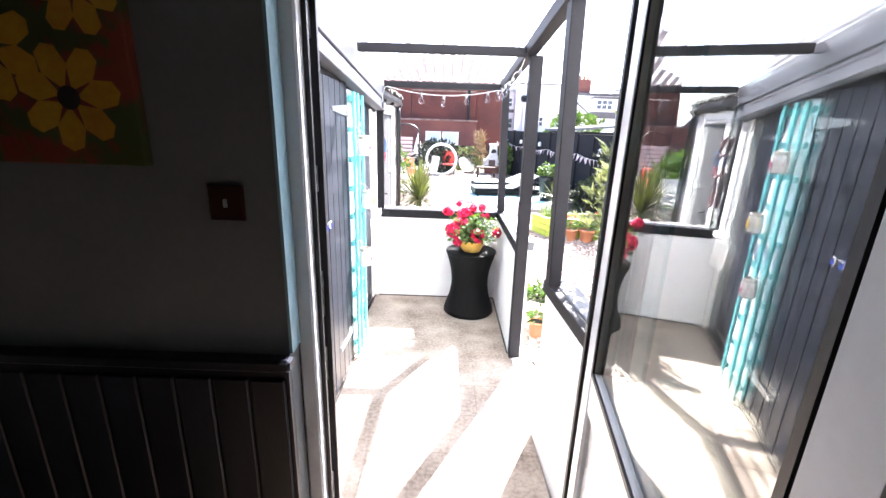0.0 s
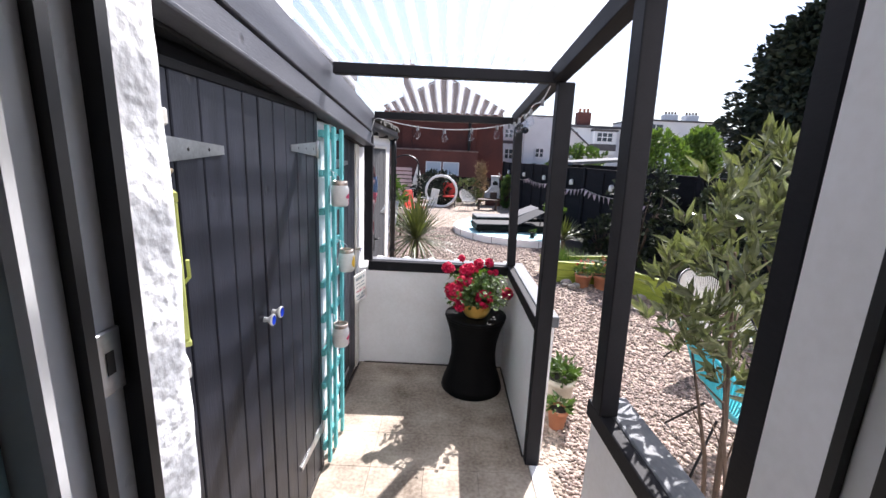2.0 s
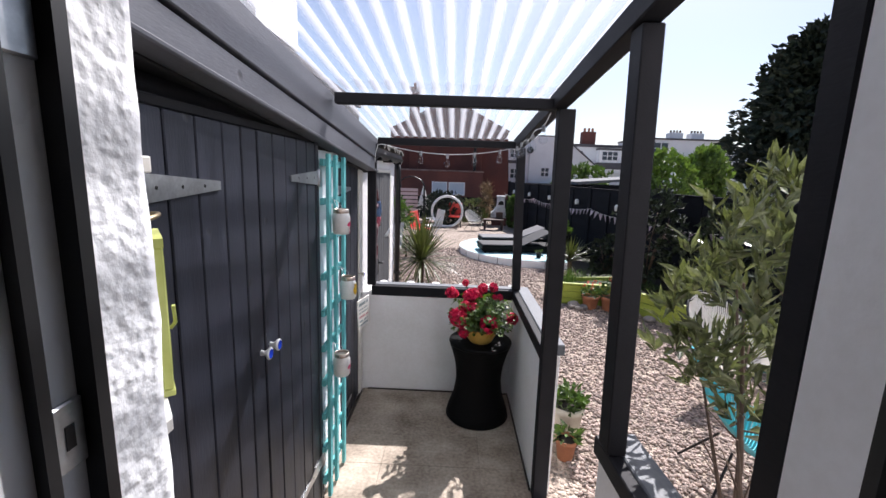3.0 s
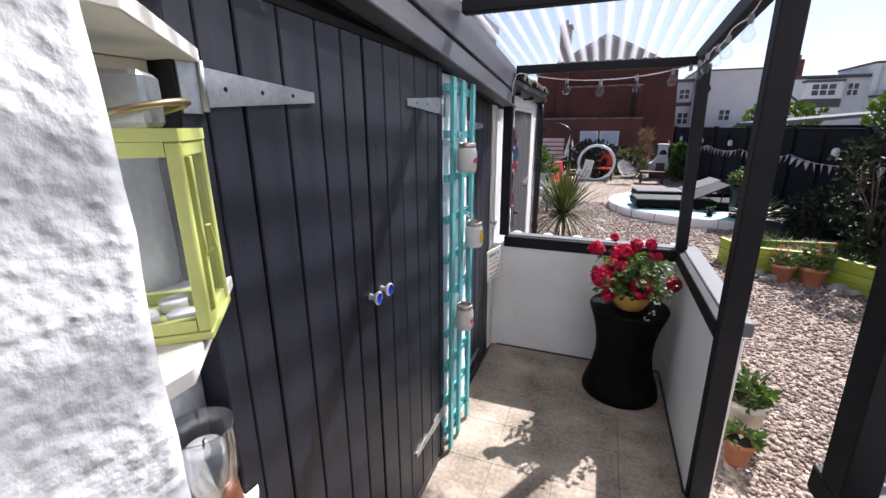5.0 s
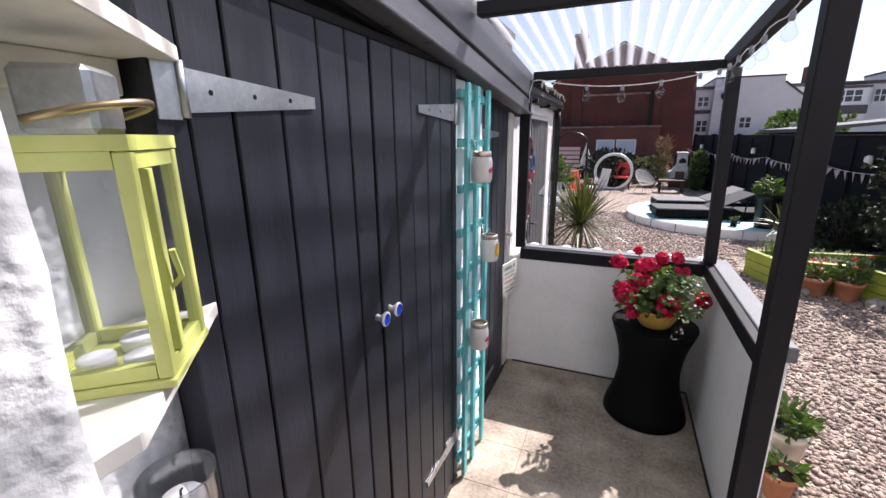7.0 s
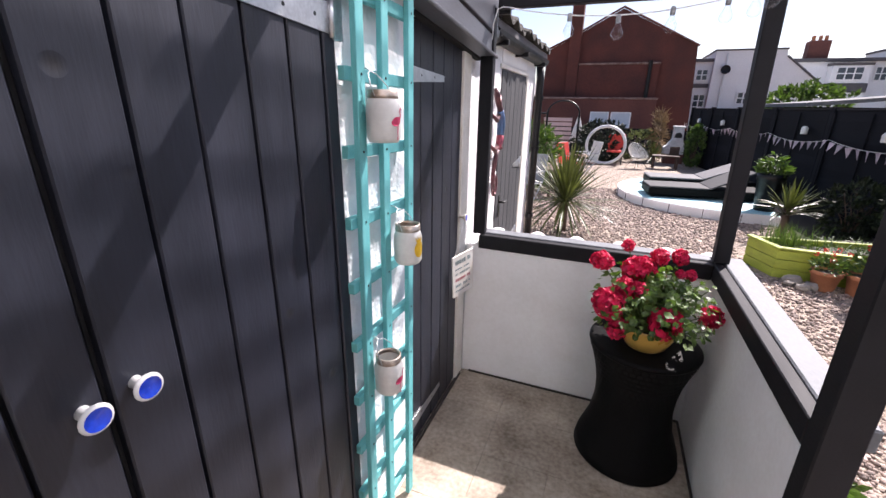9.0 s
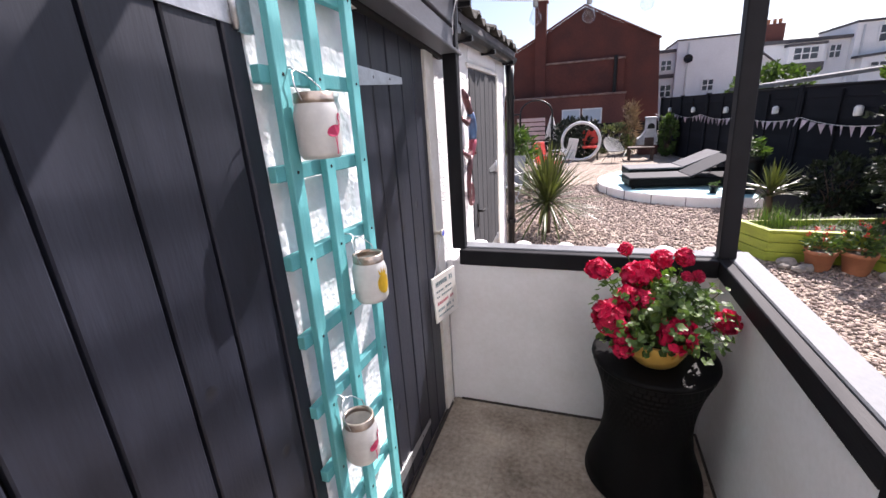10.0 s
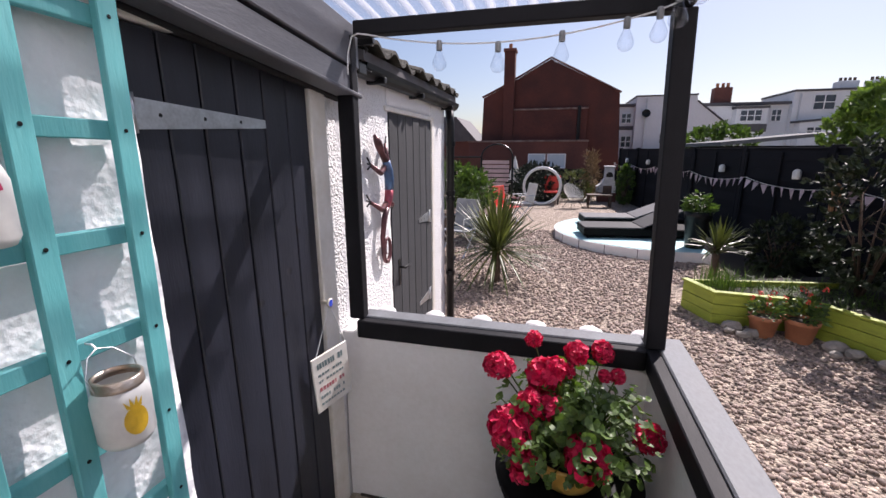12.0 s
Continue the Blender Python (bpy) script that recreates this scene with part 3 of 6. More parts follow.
wall_x("wall_outhouse_a", 1.332, D1[0] - 0.045, -0.05, TOPW, ROUGHCAST, "white roughcast outhouse wall with shelves")
wall_x("wall_outhouse_b", D1[1] + 0.001, D2[0] - 0.002, -0.05, 1.95, ROUGHCAST, "flaking white brick outhouse wall behind the trellis", 0.045)
wall_x("wall_outhouse_c", D2[1] + 0.051, D3[0] - 0.002, -0.05, TOPW - 0.02, PEBBLEDASH, "white pebbledashed outhouse wall")
wall_x("wall_outhouse_d", D3[1] + 0.002, 5.95, -0.05, TOPW - 0.02, PEBBLEDASH, "white pebbledashed outhouse wall end")
# beam colour on this wall strip stands for the shade under the fascia
wall_x("wall_outhouse_e", D1[0] - 0.043, D1[1], DT1 + 0.03, TOPW, SLATE_BEAM, "outhouse wall over the double doors, coloured dark as fascia shade")
wall_x("wall_outhouse_f", D2[0] - 0.001, D2[1], DT2 + 0.03, TOPW, WHITE_WALL, "outhouse wall over the single door")
wall_x("wall_outhouse_g", D3[0] - 0.001, D3[1], DT3 + 0.03, TOPW - 0.02, WHITE_WALL, "outhouse wall over the grey door")
setting("wall_outhouse_end", box(-3.2, WX - 0.221, 5.75, 5.95, -0.1, 2.04), WHITE_WALL, "white end wall of the outhouse")
setting("wall_outhouse_back", box(-3.3, -3.2, HY1, 5.96, -0.1, 2.04), WHITE_WALL, "white back wall of the outhouse")
setting("floor_outhouse", box(-3.2, WX - 0.06, HY1, 5.76, -0.1, 0.02), JOINT, "dark concrete floor inside the outhouse", "floor")


def plank_mesh(name, w, h, material, d=0.022):
    return mesh_of(name, box(-d, 0, 0, w, 0, h, 0.003), material)


def hinge(parent, y, z, length, sign, flap=0.05):
    """A tapering tee hinge: a plate on the frame and a strap along the boards."""
    b = bmesh.new()
    o = [(0, 0.034), (sign * length, 0.012), (sign * length, -0.012), (0, -0.034)]
    a, c = [b.verts.new((0.001, y + p, z + q)) for p, q in o], [b.verts.new((0.005, y + p, z + q)) for p, q in o]
    b.faces.new(a[::-1]), b.faces.new(c)
    for j in range(4):
        b.faces.new((a[j], a[(j + 1) % 4], c[(j + 1) % 4], c[j]))
    bmesh.ops.recalc_face_normals(b, faces=b.faces[:])
    h = part("hinge_strap", b, STEEL, parent, "galvanised steel strap hinge")
    part("hinge_plate", box(0.0, 0.008, y - sign * flap, y - sign * 0.012, z - 0.045, z + 0.045, 0.001), STEEL, h)
    part("hinge_knuckle", tube([(0.008, y - sign * 0.006, z - 0.042), (0.008, y - sign * 0.006, z + 0.042)], 0.007), STEEL, h, smooth=True)
    for u in (0.15, 0.45, 0.75):
        part("screw", lathe([(0.0, 0.0), (0.005, 0.0), (0.005, -0.003)], 8), BLACK, h).matrix_basis = Matrix.Translation((0.0052, y + sign * length * u, z)) @ pose(0, 0, 0, 0, 90, 0)


def plank_door(name, y0, y1, z0, z1, widths, material, label, x=WX):
    """Ledged door: upright boards on backing ledges. Its own origin is at its foot."""
    e = empty(name, (x, y0, z0), label=label, category="door")
    y = 0.0
    total = sum(widths)
    for w in widths:
        w = w / total * (y1 - y0)
        p = shared("plank", plank_mesh("plank", w - 0.007, z1 - z0, material), e, Matrix.Translation((random.uniform(-0.0015, 0.0015), y + 0.0035, 0)))
        y += w
    # near-black backing puts shade into the gaps between planks
    part("backing", box(-0.045, -0.024, 0.0, y1 - y0, 0.02, z1 - z0 - 0.02), GAP_SHADE, e, "backing boards darkened as gap shade")
    return e


GREYWOOD = mat("weathered_grey_boards", (0.045, 0.047, 0.052), 0.8, (0.018, 0.019, 0.022), 3, 40, 0.4, stretch=(7, 7, 0.5), per_object=0.15, contrast=0.7)
left_leaf = plank_door("double_door_leaf", D1[0] + 0.014, 2.213, 0.03, DT1, [0.092, 0.124, 0.132, 0.108, 0.106], SLATE, "slate painted boarded outhouse door, closed", DDX)
right_leaf = plank_door("double_door_leaf", 2.221, 2.808, 0.03, DT1, [0.117, 0.114, 0.124, 0.117, 0.115], SLATE, "slate painted boarded outhouse door, closed", DDX)
single = plank_door("boarded_door", D2[0] + 0.004, D2[1] - 0.058, 0.03, DT2, [0.115, 0.107, 0.123, 0.115, 0.118, 0.122], SLATE, "slate painted boarded outhouse door with a hanging sign")
grey_door = plank_door("weathered_door", D3[0] + 0.005, D3[1] - 0.005, 0.03, DT3, [1, 1, 1, 1, 1, 1], GREYWOOD, "weathered grey boarded shed door, closed")
for dr, w, zz, ln, hs_ in ((left_leaf, 0.0, (0.18, 1.765), 0.31, 1), (right_leaf, 0.614, (0.24, 1.782), 0.335, -1), (single, 0.03, (0.12, 1.70), 0.43, 1), (grey_door, 0.70, (0.55, 1.15), 0.22, -1)):
    for z in zz:
        hinge(dr, w, z, ln, hs_)
# frames round the doors
for nm, y0, y1, zt in (("door_2", D1[0] - 0.042, D1[1] + 0.0, DT1), ):
    fr = empty(nm, (0, 0, 0), label="slate painted timber frame of the double doors", category="door frame", kind="structure")
    part("jamb", box(WX - 0.06, DDX + 0.004, y0, y0 + 0.054, 0.0, zt + 0.03, 0.003), SLATE, fr)
    part("head", box(WX - 0.06, DDX - 0.012, y0 + 0.055, y1 - 0.047, zt + 0.004, zt + 0.03, 0.003), GAP_SHADE, fr)
    part("jamb", box(WX - 0.06, DDX + 0.003, y1 - 0.046, y1 - 0.001, 0.0, zt + 0.03, 0.003), SLATE, fr)
fr2 = empty("door_3", (0, 0, 0), label="white painted timber frame of the single door", category="door frame", kind="structure")
part("jamb", box(WX - 0.06, WX + 0.012, D2[1] - 0.056, D2[1] + 0.05, 0.0, DT2 + 0.035, 0.004), WHITE_WOOD, fr2)
part("head", box(WX - 0.06, WX + 0.012, D2[0] + 0.001, D2[1] - 0.057, DT2 + 0.004, DT2 + 0.05, 0.004), WHITE_WOOD, fr2)
fr3 = empty("door_4", (0, 0, 0), label="white painted timber frame of the grey shed door", category="door frame", kind="structure")
part("jamb", box(WX - 0.06, WX + 0.008, D3[1] - 0.004, D3[1] + 0.05, 0.0, DT3 + 0.03, 0.004), WHITE_WOOD, fr3)
part("head", box(WX - 0.06, WX + 0.008, D3[0] - 0.05, D3[1] - 0.005, DT3 + 0.004, DT3 + 0.03, 0.004), WHITE_WOOD, fr3)
part("handle", tube([(0.0, 0.10, 0.93), (0.04, 0.10, 0.93), (0.04, 0.18, 0.93)], 0.008), BLACK, grey_door, "dark lever handle", smooth=True)
part("handle_plate", box(0.001, 0.005, 0.085, 0.115, 0.82, 0.98), BLACK, grey_door)


# blue glazed knobs
def knob(parent, y, z):
    k = part("knob", moved(lathe([(0.0, 0.0), (0.011, 0.0), (0.008, 0.012), (0.013, 0.020), (0.0205, 0.027), (0.0235, 0.032), (0.022, 0.0355), (0.0182, 0.037)], 18), pose(0, y, z, 0, 90, 0)), WHITE_UPVC, parent, "white ceramic knob", smooth=True)
    part("knob_face", moved(lathe([(0.0186, 0.0368), (0.010, 0.0348), (0.0, 0.0345)], 18), pose(0, y, z, 0, 90, 0)), BLUEGLAZE, k, "blue glazed knob face", smooth=True)


knob(left_leaf, 2.181 - D1[0] - 0.014, 1.158)
knob(right_leaf, 0.036, 1.160)

# outhouse roof beyond the passage: tiled edge, gutter, downpipe
shed_roof = empty("outhouse_roof", (0, 0, 0), label="grey tiled outhouse roof edge with black gutter", category="roof", kind="structure")
part("roof_board", profile_y([(-0.60, 2.02), (-3.3, 2.75), (-3.3, 2.80), (-0.60, 2.06)], 4.30, 5.99), ROOFTILE, shed_roof)
part("roof_board", profile_y([(-0.73, 2.36), (-3.3, 2.75), (-3.3, 2.80), (-0.73, 2.40)], 1.362, 4.299), ROOFTILE, shed_roof)
MOSSY = mat("dark_mossy_clay_tile", (0.045, 0.042, 0.036), 0.9, (0.016, 0.017, 0.012), 14, 60, 0.8, contrast=0.7, per_object=0.3, bump_dist=0.01)
roll = []
for k in range(13):
    u = k / 12
    roll.append((-0.105 + 0.21 * u, 0.020 * math.sin(2 * math.pi * u)))
tb = bmesh.new()
rows_ = []
for x, z in ((0.045, -0.012), (-0.30, 0.080)):
    rows_.append([tb.verts.new((x, y, z + dz)) for y, dz in roll] + [tb.verts.new((x, y, z + dz + 0.016)) for y, dz in reversed(roll)])
for k in range(26):
    tb.faces.new((rows_[0][k], rows_[0][(k + 1) % 26], rows_[1][(k + 1) % 26], rows_[1][k]))
for k in range(12):
    for rr in rows_:
        tb.faces.new((rr[k], rr[k + 1], rr[24 - k], rr[25 - k]))
bmesh.ops.recalc_face_normals(tb, faces=tb.faces[:])
tile = mesh_of("tile", tb, MOSSY)
for k in range(8):
    for r in range(3):
        shared("tile", tile, shed_roof, Matrix.Translation((-0.615 - 0.26 * r + random.uniform(-0.012, 0.012), 4.41 + 0.212 * k, 2.084 + 0.0703 * r)) @ pose(0, 0, 0, random.uniform(-2, 2), 0, random.uniform(-2, 2)))
gut = profile_y([(-0.655 + 0.055 * math.cos(a), 2.02 + 0.055 * math.sin(a)) for a in [math.pi + math.pi * k / 8 for k in range(9)]] + [(-0.655 + 0.048 * math.cos(a), 2.02 + 0.048 * math.sin(a)) for a in [2 * math.pi - math.pi * k / 8 for k in range(9)]], 4.34, 6.12)
part("gutter", gut, BLACK, shed_roof, "black plastic gutter", smooth=False)
for y in (4.5, 5.1, 5.85):
    part("gutter_bracket", box(-0.715, -0.59, y, y + 0.03, 1.955, 1.985, 0.004), BLACK, shed_roof)
part("wall_plate", box(WX - 0.1, WX + 0.02, 4.36, 6.0, 2.0, 2.04), GAP_SHADE, shed_roof)
pipe = tagged(part("downpipe", tube([(-0.645, 5.995, 0.0), (-0.645, 5.995, 1.86), (-0.655, 5.995, 1.97)], 0.034, 12), BLACK, smooth=True), "black plastic downpipe on the outhouse corner", "downpipe")
for z in (0.6, 1.25, 1.30, 1.7):
    part("pipe_bracket", moved(lathe([(0.036, -0.018), (0.043, -0.018), (0.043, 0.018), (0.036, 0.018)], 12), Matrix.Translation((-0.645, 5.995, z))), BLACK, pipe)

# ---- trellis with hanging jars ----
TY0 = 2.818
trellis = empty("trellis", (-0.595, TY0, 0.02), label="turquoise painted wooden trellis fixed to the white wall", category="trellis")
trellis.rotation_euler = (radians(-1.15), 0, 0)
rng = random.Random(5)
for y in (0.032, 0.159, 0.323):
    b = box(0.0, 0.018, y, y + 0.038, 0, 1.915, 0.002)
    part("rail", b, TEAL, trellis)
for k in range(10):
    z = 0.098 + 0.195 * k
    part("rung", box(-0.0225, -0.0005, 0.006, 0.372, z, z + 0.034, 0.002), TEAL, trellis)

nail_me = mesh_of("nail", lathe([(0.0, 0.0015), (0.0035, 0.001), (0.004, 0.0)], 8), BLACK)
for y in (0.032, 0.159, 0.323):
    for k in range(10):
        shared("nail", nail_me, trellis, Matrix.Translation((0.0185, y + 0.019, 0.115 + 0.195 * k)) @ pose(0, 0, 0, 0, 90, 0))

FROST = mat("frosted_jar_glass", (0.68, 0.68, 0.655), 0.35, (0.58, 0.58, 0.56), 20, 80, 0.05)
LID = mat("worn_tin_lid", (0.55, 0.50, 0.45), 0.35, (0.35, 0.25, 0.18), 30, 90, 0.1, metal=0.8)
PINK = mat("pink_print", (0.62, 0.05, 0.14), 0.5, bump=0)
YELLOW = mat("yellow_print", (0.80, 0.50, 0.03), 0.5, bump=0)


def flamingo():
    """Flat print in the jar's y-z plane, about 5 cm high."""
    b = bmesh.new()
    body = [(0.012 * math.cos(a), 0.008 * math.sin(a) + 0.002 * math.cos(a)) for a in [2 * math.pi * k / 14 for k in range(14)]]
    b.faces.new([b.verts.new((0, u, v)) for u, v in body])
    neck = [(0.009, 0.003), (0.014, 0.010), (0.010, 0.016), (0.012, 0.022), (0.018, 0.021), (0.019, 0.015)]
    for (u0, v0), (u1, v1) in zip(neck, neck[1:]):
        d = Vector((u1 - u0, v1 - v0)).normalized() * 0.0018
        b.faces.new([b.verts.new((0, *q)) for q in ((u0 - d.y, v0 + d.x), (u1 - d.y, v1 + d.x), (u1 + d.y, v1 - d.x), (u0 + d.y, v0 - d.x))])
    for u, w in ((0.0, 0.002), (0.004, -0.004)):
        b.faces.new([b.verts.new((0, *q)) for q in ((u, -0.006), (u + 0.0014, -0.006), (u + w + 0.0014, -0.032), (u + w, -0.032))])
    return b


def pineapple():
    b = bmesh.new()
    b.faces.new([b.verts.new((0, 0.0135 * math.cos(a), 0.019 * math.sin(a))) for a in [2 * math.pi * k / 16 for k in range(16)]])
    for u in (-0.010, -0.004, 0.003, 0.009):
        b.faces.new([b.verts.new((0, *q)) for q in ((u * 0.5 - 0.003, 0.017), (u * 0.5 + 0.003, 0.017), (u * 1.1, 0.034 - abs(u) * 0.6))])
    bmesh.ops.poke(b, faces=[f for f in b.faces if len(f.verts) > 6])
    return b


def wrap(b, r, yaw, z):
    """Lays a flat print round a jar of that radius."""
    bmesh.ops.subdivide_edges(b, edges=b.edges[:], cuts=1, use_grid_fill=True)
    for v in b.verts:
        a = v.co.y / r
        v.co = Vector((r * math.cos(a), r * math.sin(a), v.co.z + z))
    return moved(b, pose(0, 0, 0, 0, 0, yaw))


def hanging_jar(y, z, print_kind, big=1.0):
    r = 0.046 * big
    jar = empty("hanging_jar", (-0.527, y, z), label="frosted glass jar with a %s print and wire handle" % print_kind, category="jar", group="jars on the trellis")
    part("jar_body", lathe([(0.0, 0.0), (r * 0.85, 0.0), (r, 0.012), (r * 1.02, 0.09 * big), (r * 0.9, 0.108 * big), (r * 0.82, 0.116 * big)], 28), FROST, jar, smooth=True)
    part("lid", lathe([(r * 0.86, 0.112 * big), (r * 0.90, 0.113 * big), (r * 0.90, 0.120 * big), (r * 0.87, 0.122 * big), (r * 0.89, 0.132 * big), (r * 0.78, 0.134 * big), (r * 0.78, 0.125 * big)], 28), LID, jar, "worn tin rim", smooth=True)
    part("wire_handle", tube([(0, -r * 0.9, 0.117 * big), (-0.01, -r * 0.95, 0.145 * big), (-0.028, -r * 0.5, 0.172 * big), (-0.035, 0, 0.18 * big), (-0.028, r * 0.5, 0.172 * big), (-0.01, r * 0.95, 0.145 * big), (0, r * 0.9, 0.117 * big)], 0.0014, 6), STEEL, jar, smooth=True)
    flat = moved(flamingo() if print_kind == "flamingo" else pineapple(), Matrix.Scale(1.45, 4))
    part("print", wrap(flat, r * 1.05, -14, 0.055 * big), PINK if print_kind == "flamingo" else YELLOW, jar, print_kind + " print")
    part("hook", tube([(-0.035, 0, 0.178 * big), (-0.045, 0, 0.186 * big), (-0.060, 0, 0.186 * big)], 0.002, 6), STEEL, jar)
    return jar


hanging_jar(2.922, 1.526, "flamingo", 0.98)
hanging_jar(3.058, 1.136, "pineapple", 0.97)
hanging_jar(2.911, 0.742, "flamingo", 0.98)

# ---- woven table with the geranium ----
TBL = (0.299, 3.808)
table = empty("side_table", (*TBL, 0.0), label="black woven resin waisted side table", category="table")
part("body", lathe([(0.232, 0.0), (0.242, 0.01), (0.232, 0.06), (0.190, 0.18), (0.172, 0.30), (0.180, 0.42), (0.210, 0.53), (0.230, 0.60)], 48), BLACKWEAVE, table, smooth=True)
part("tabletop", lathe([(0.0, 0.622), (0.225, 0.622), (0.236, 0.617), (0.238, 0.606), (0.232, 0.596), (0.20, 0.595)], 48), BLACKWEAVE, table, "smooth black round top", smooth=True)
weave = bmesh.new()
for k in range(22):
    z = 0.03 + 0.026 * k
    u = z / 0.6
    r = 0.171 + 0.26 * (u - 0.5) ** 2 + 0.004
    for j in range(0, 48):
        a0, a1 = 2 * math.pi * (j + (k % 2) * 0.5) / 48, 2 * math.pi * (j + (k % 2) * 0.5 + 0.8) / 48
        q = [weave.verts.new((r * math.cos(a), r * math.sin(a), zz)) for a, zz in ((a0, z), (a1, z), (a1, z + 0.020), (a0, z + 0.020))]
        weave.faces.new(q)
part("weave", weave, BLACKWEAVE, table, kind="stuff")

ger = empty("potted_geranium", (TBL[0] - 0.004, TBL[1] - 0.045, 0.622), label="crimson geranium in a yellow glazed bowl", category="potted plant")
part("pot", lathe([(0.0, 0.0), (0.075, 0.0), (0.085, 0.01), (0.112, 0.06), (0.125, 0.105), (0.130, 0.112), (0.122, 0.116), (0.112, 0.10)], 36), YELLOWPOT, ger, "yellow glazed bowl", smooth=True)
part("soil", lathe([(0.0, 0.098), (0.114, 0.096)], 24), SOIL, ger)
rng = random.Random(11)
stems, leaves = bmesh.new(), bmesh.new()


def round_leaf(b, p, n, r, rng):
    """A lobed, cupped geranium leaf."""
    n = n.normalized()
    u = n.orthogonal().normalized()
    v = n.cross(u)
    c = b.verts.new(p - n * r * 0.25)
    ring = []
    k = 9
    a0 = rng.uniform(0, 6.3)
    for j in range(k):
        a = a0 + 2 * math.pi * j / k
        rr = r * (1.0 if j % 2 else 0.86) * rng.uniform(0.9, 1.08)
        ring.append(b.verts.new(p + (u * math.cos(a) + v * math.sin(a)) * rr + n * r * rng.uniform(-0.08, 0.12)))
    for j in range(k - 1):
        b.faces.new((c, ring[j], ring[j + 1]))


def bloom(b, p, r, rng, n=46):
    """A head of many small petals."""
    for _ in range(n):
        d = rnd_dir(rng, 0.25)
        q = p + d * r * rng.uniform(0.72, 1.0)
        nn_ = (d + 0.5 * rnd_dir(rng)).normalized()
        round_leaf(b, q, nn_, r * rng.uniform(0.24, 0.33), rng)


for _ in range(1050):
    a, rad, h = rng.uniform(0, 6.283), abs(rng.gauss(0, 0.12)), rng.uniform(0.115, 0.325)
    rad = min(rad + 0.02, 0.220 * (1.15 - abs(h - 0.2) * 1.6))
    p = Vector((rad * math.cos(a), rad * math.sin(a), h))
    nrm = Vector((math.cos(a) * 0.6, math.sin(a) * 0.6, 0.8)) + 0.6 * rnd_dir(rng)
    round_leaf(leaves, p, nrm, rng.uniform(0.010, 0.023), rng)
    if rng.random() < 0.2:
        tube([(rad * 0.2 * math.cos(a), rad * 0.2 * math.sin(a), 0.09), (rad * 0.6 * math.cos(a), rad * 0.6 * math.sin(a), h * 0.7), p], 0.0022, 5, stems)
part("leaves", leaves, LEAF, ger, "lobed green leaves", kind="stuff")
heads = [(-0.232, -0.013, 0.373, 0.036), (-0.205, 0.0, 0.362, 0.026), (-0.091, 0.017, 0.339, 0.047), (-0.060, 0.02, 0.365, 0.034),
         (-0.176, -0.103, 0.218, 0.058), (-0.132, -0.143, 0.130, 0.040), (0.043, -0.123, 0.178, 0.058), (0.230, 0.017, 0.176, 0.040),
         (-0.126, 0.097, 0.422, 0.024), (0.010, 0.117, 0.379, 0.034), (0.093, 0.137, 0.384, 0.032), (0.142, 0.117, 0.314, 0.022),
         (-0.125, -0.063, 0.285, 0.038), (-0.067, -0.043, 0.275, 0.036), (-0.021, 0.087, 0.324, 0.026), (0.10, 0.10, 0.318, 0.018)]
for x, y, z, r in heads:
    b = bmesh.new()
    bloom(b, Vector((x, y, z)), r * 1.18, rng, 130)
    part("bloom", b, PETAL, ger, "crimson flower head")
    tube([(x * 0.2, y * 0.2, 0.1), (x * 0.7, y * 0.7, z * 0.75), (x, y, z)], 0.0026, 5, stems)
part("stalk_bundle", stems, LEAF2, ger, kind="stuff")
# ---- string of bulbs under the roof ----
SOCKET = mat("grey_lamp_holder", (0.32, 0.33, 0.34), 0.5, bump=0)
string = empty("string_lights", (0, 0, 0), label="string of clear glass bulbs along the roof beams", category="string lights")
wire_pts = [Vector((-0.575, 4.10, 1.93)), Vector((-0.572, 4.10, 2.00)), Vector((-0.555, 4.105, 2.062)), Vector((-0.53, 4.105, 2.07))]
end_y, side_x = 4.105, 0.515
for k in range(13):
    u = k / 12
    wire_pts.append(Vector((-0.5 + 0.98 * u, end_y, 2.066 - 0.058 * 4 * u * (1 - u))))
for k in range(1, 12):
    u = k / 11
    y = 4.09 - 1.1 * u
    wire_pts.append(Vector((side_x + 0.015 * u, y, RZ(y) - 0.01 - 0.035 * abs(math.sin(u * 9.4)))))
part("cable", tube(wire_pts, 0.0028, 6), WHITE_UPVC, string, "thin pale cable")
bulbs = [(-0.217, end_y, 2.027), (-0.008, end_y, 2.011), (0.202, end_y, 2.030), (0.398, end_y, 2.056), (0.485, 4.07, 2.068),
         (0.508, 3.95, 2.076), (0.516, 3.80, 2.092), (0.522, 3.60, 2.10), (0.525, 3.43, 2.11), (0.53, 3.14, 2.132)]
bulb_me = mesh_of("bulb", lathe([(0.0115, 0.0), (0.013, -0.010), (0.022, -0.030), (0.029, -0.047), (0.0295, -0.060), (0.023, -0.074), (0.012, -0.081), (0.0, -0.083)], 20), BULBGLASS, True)
sock_me = mesh_of("socket", lathe([(0.0, 0.036), (0.008, 0.035), (0.012, 0.028), (0.0125, 0.0), (0.011, -0.004)], 14), SOCKET, True)
for p in bulbs:
    b = shared("bulb", bulb_me, string, Matrix.Translation(Vector(p) + Vector((0, 0, -0.030))) @ Matrix.Scale(0.86, 4))
    shared("socket", sock_me, b, Matrix.Identity(4))

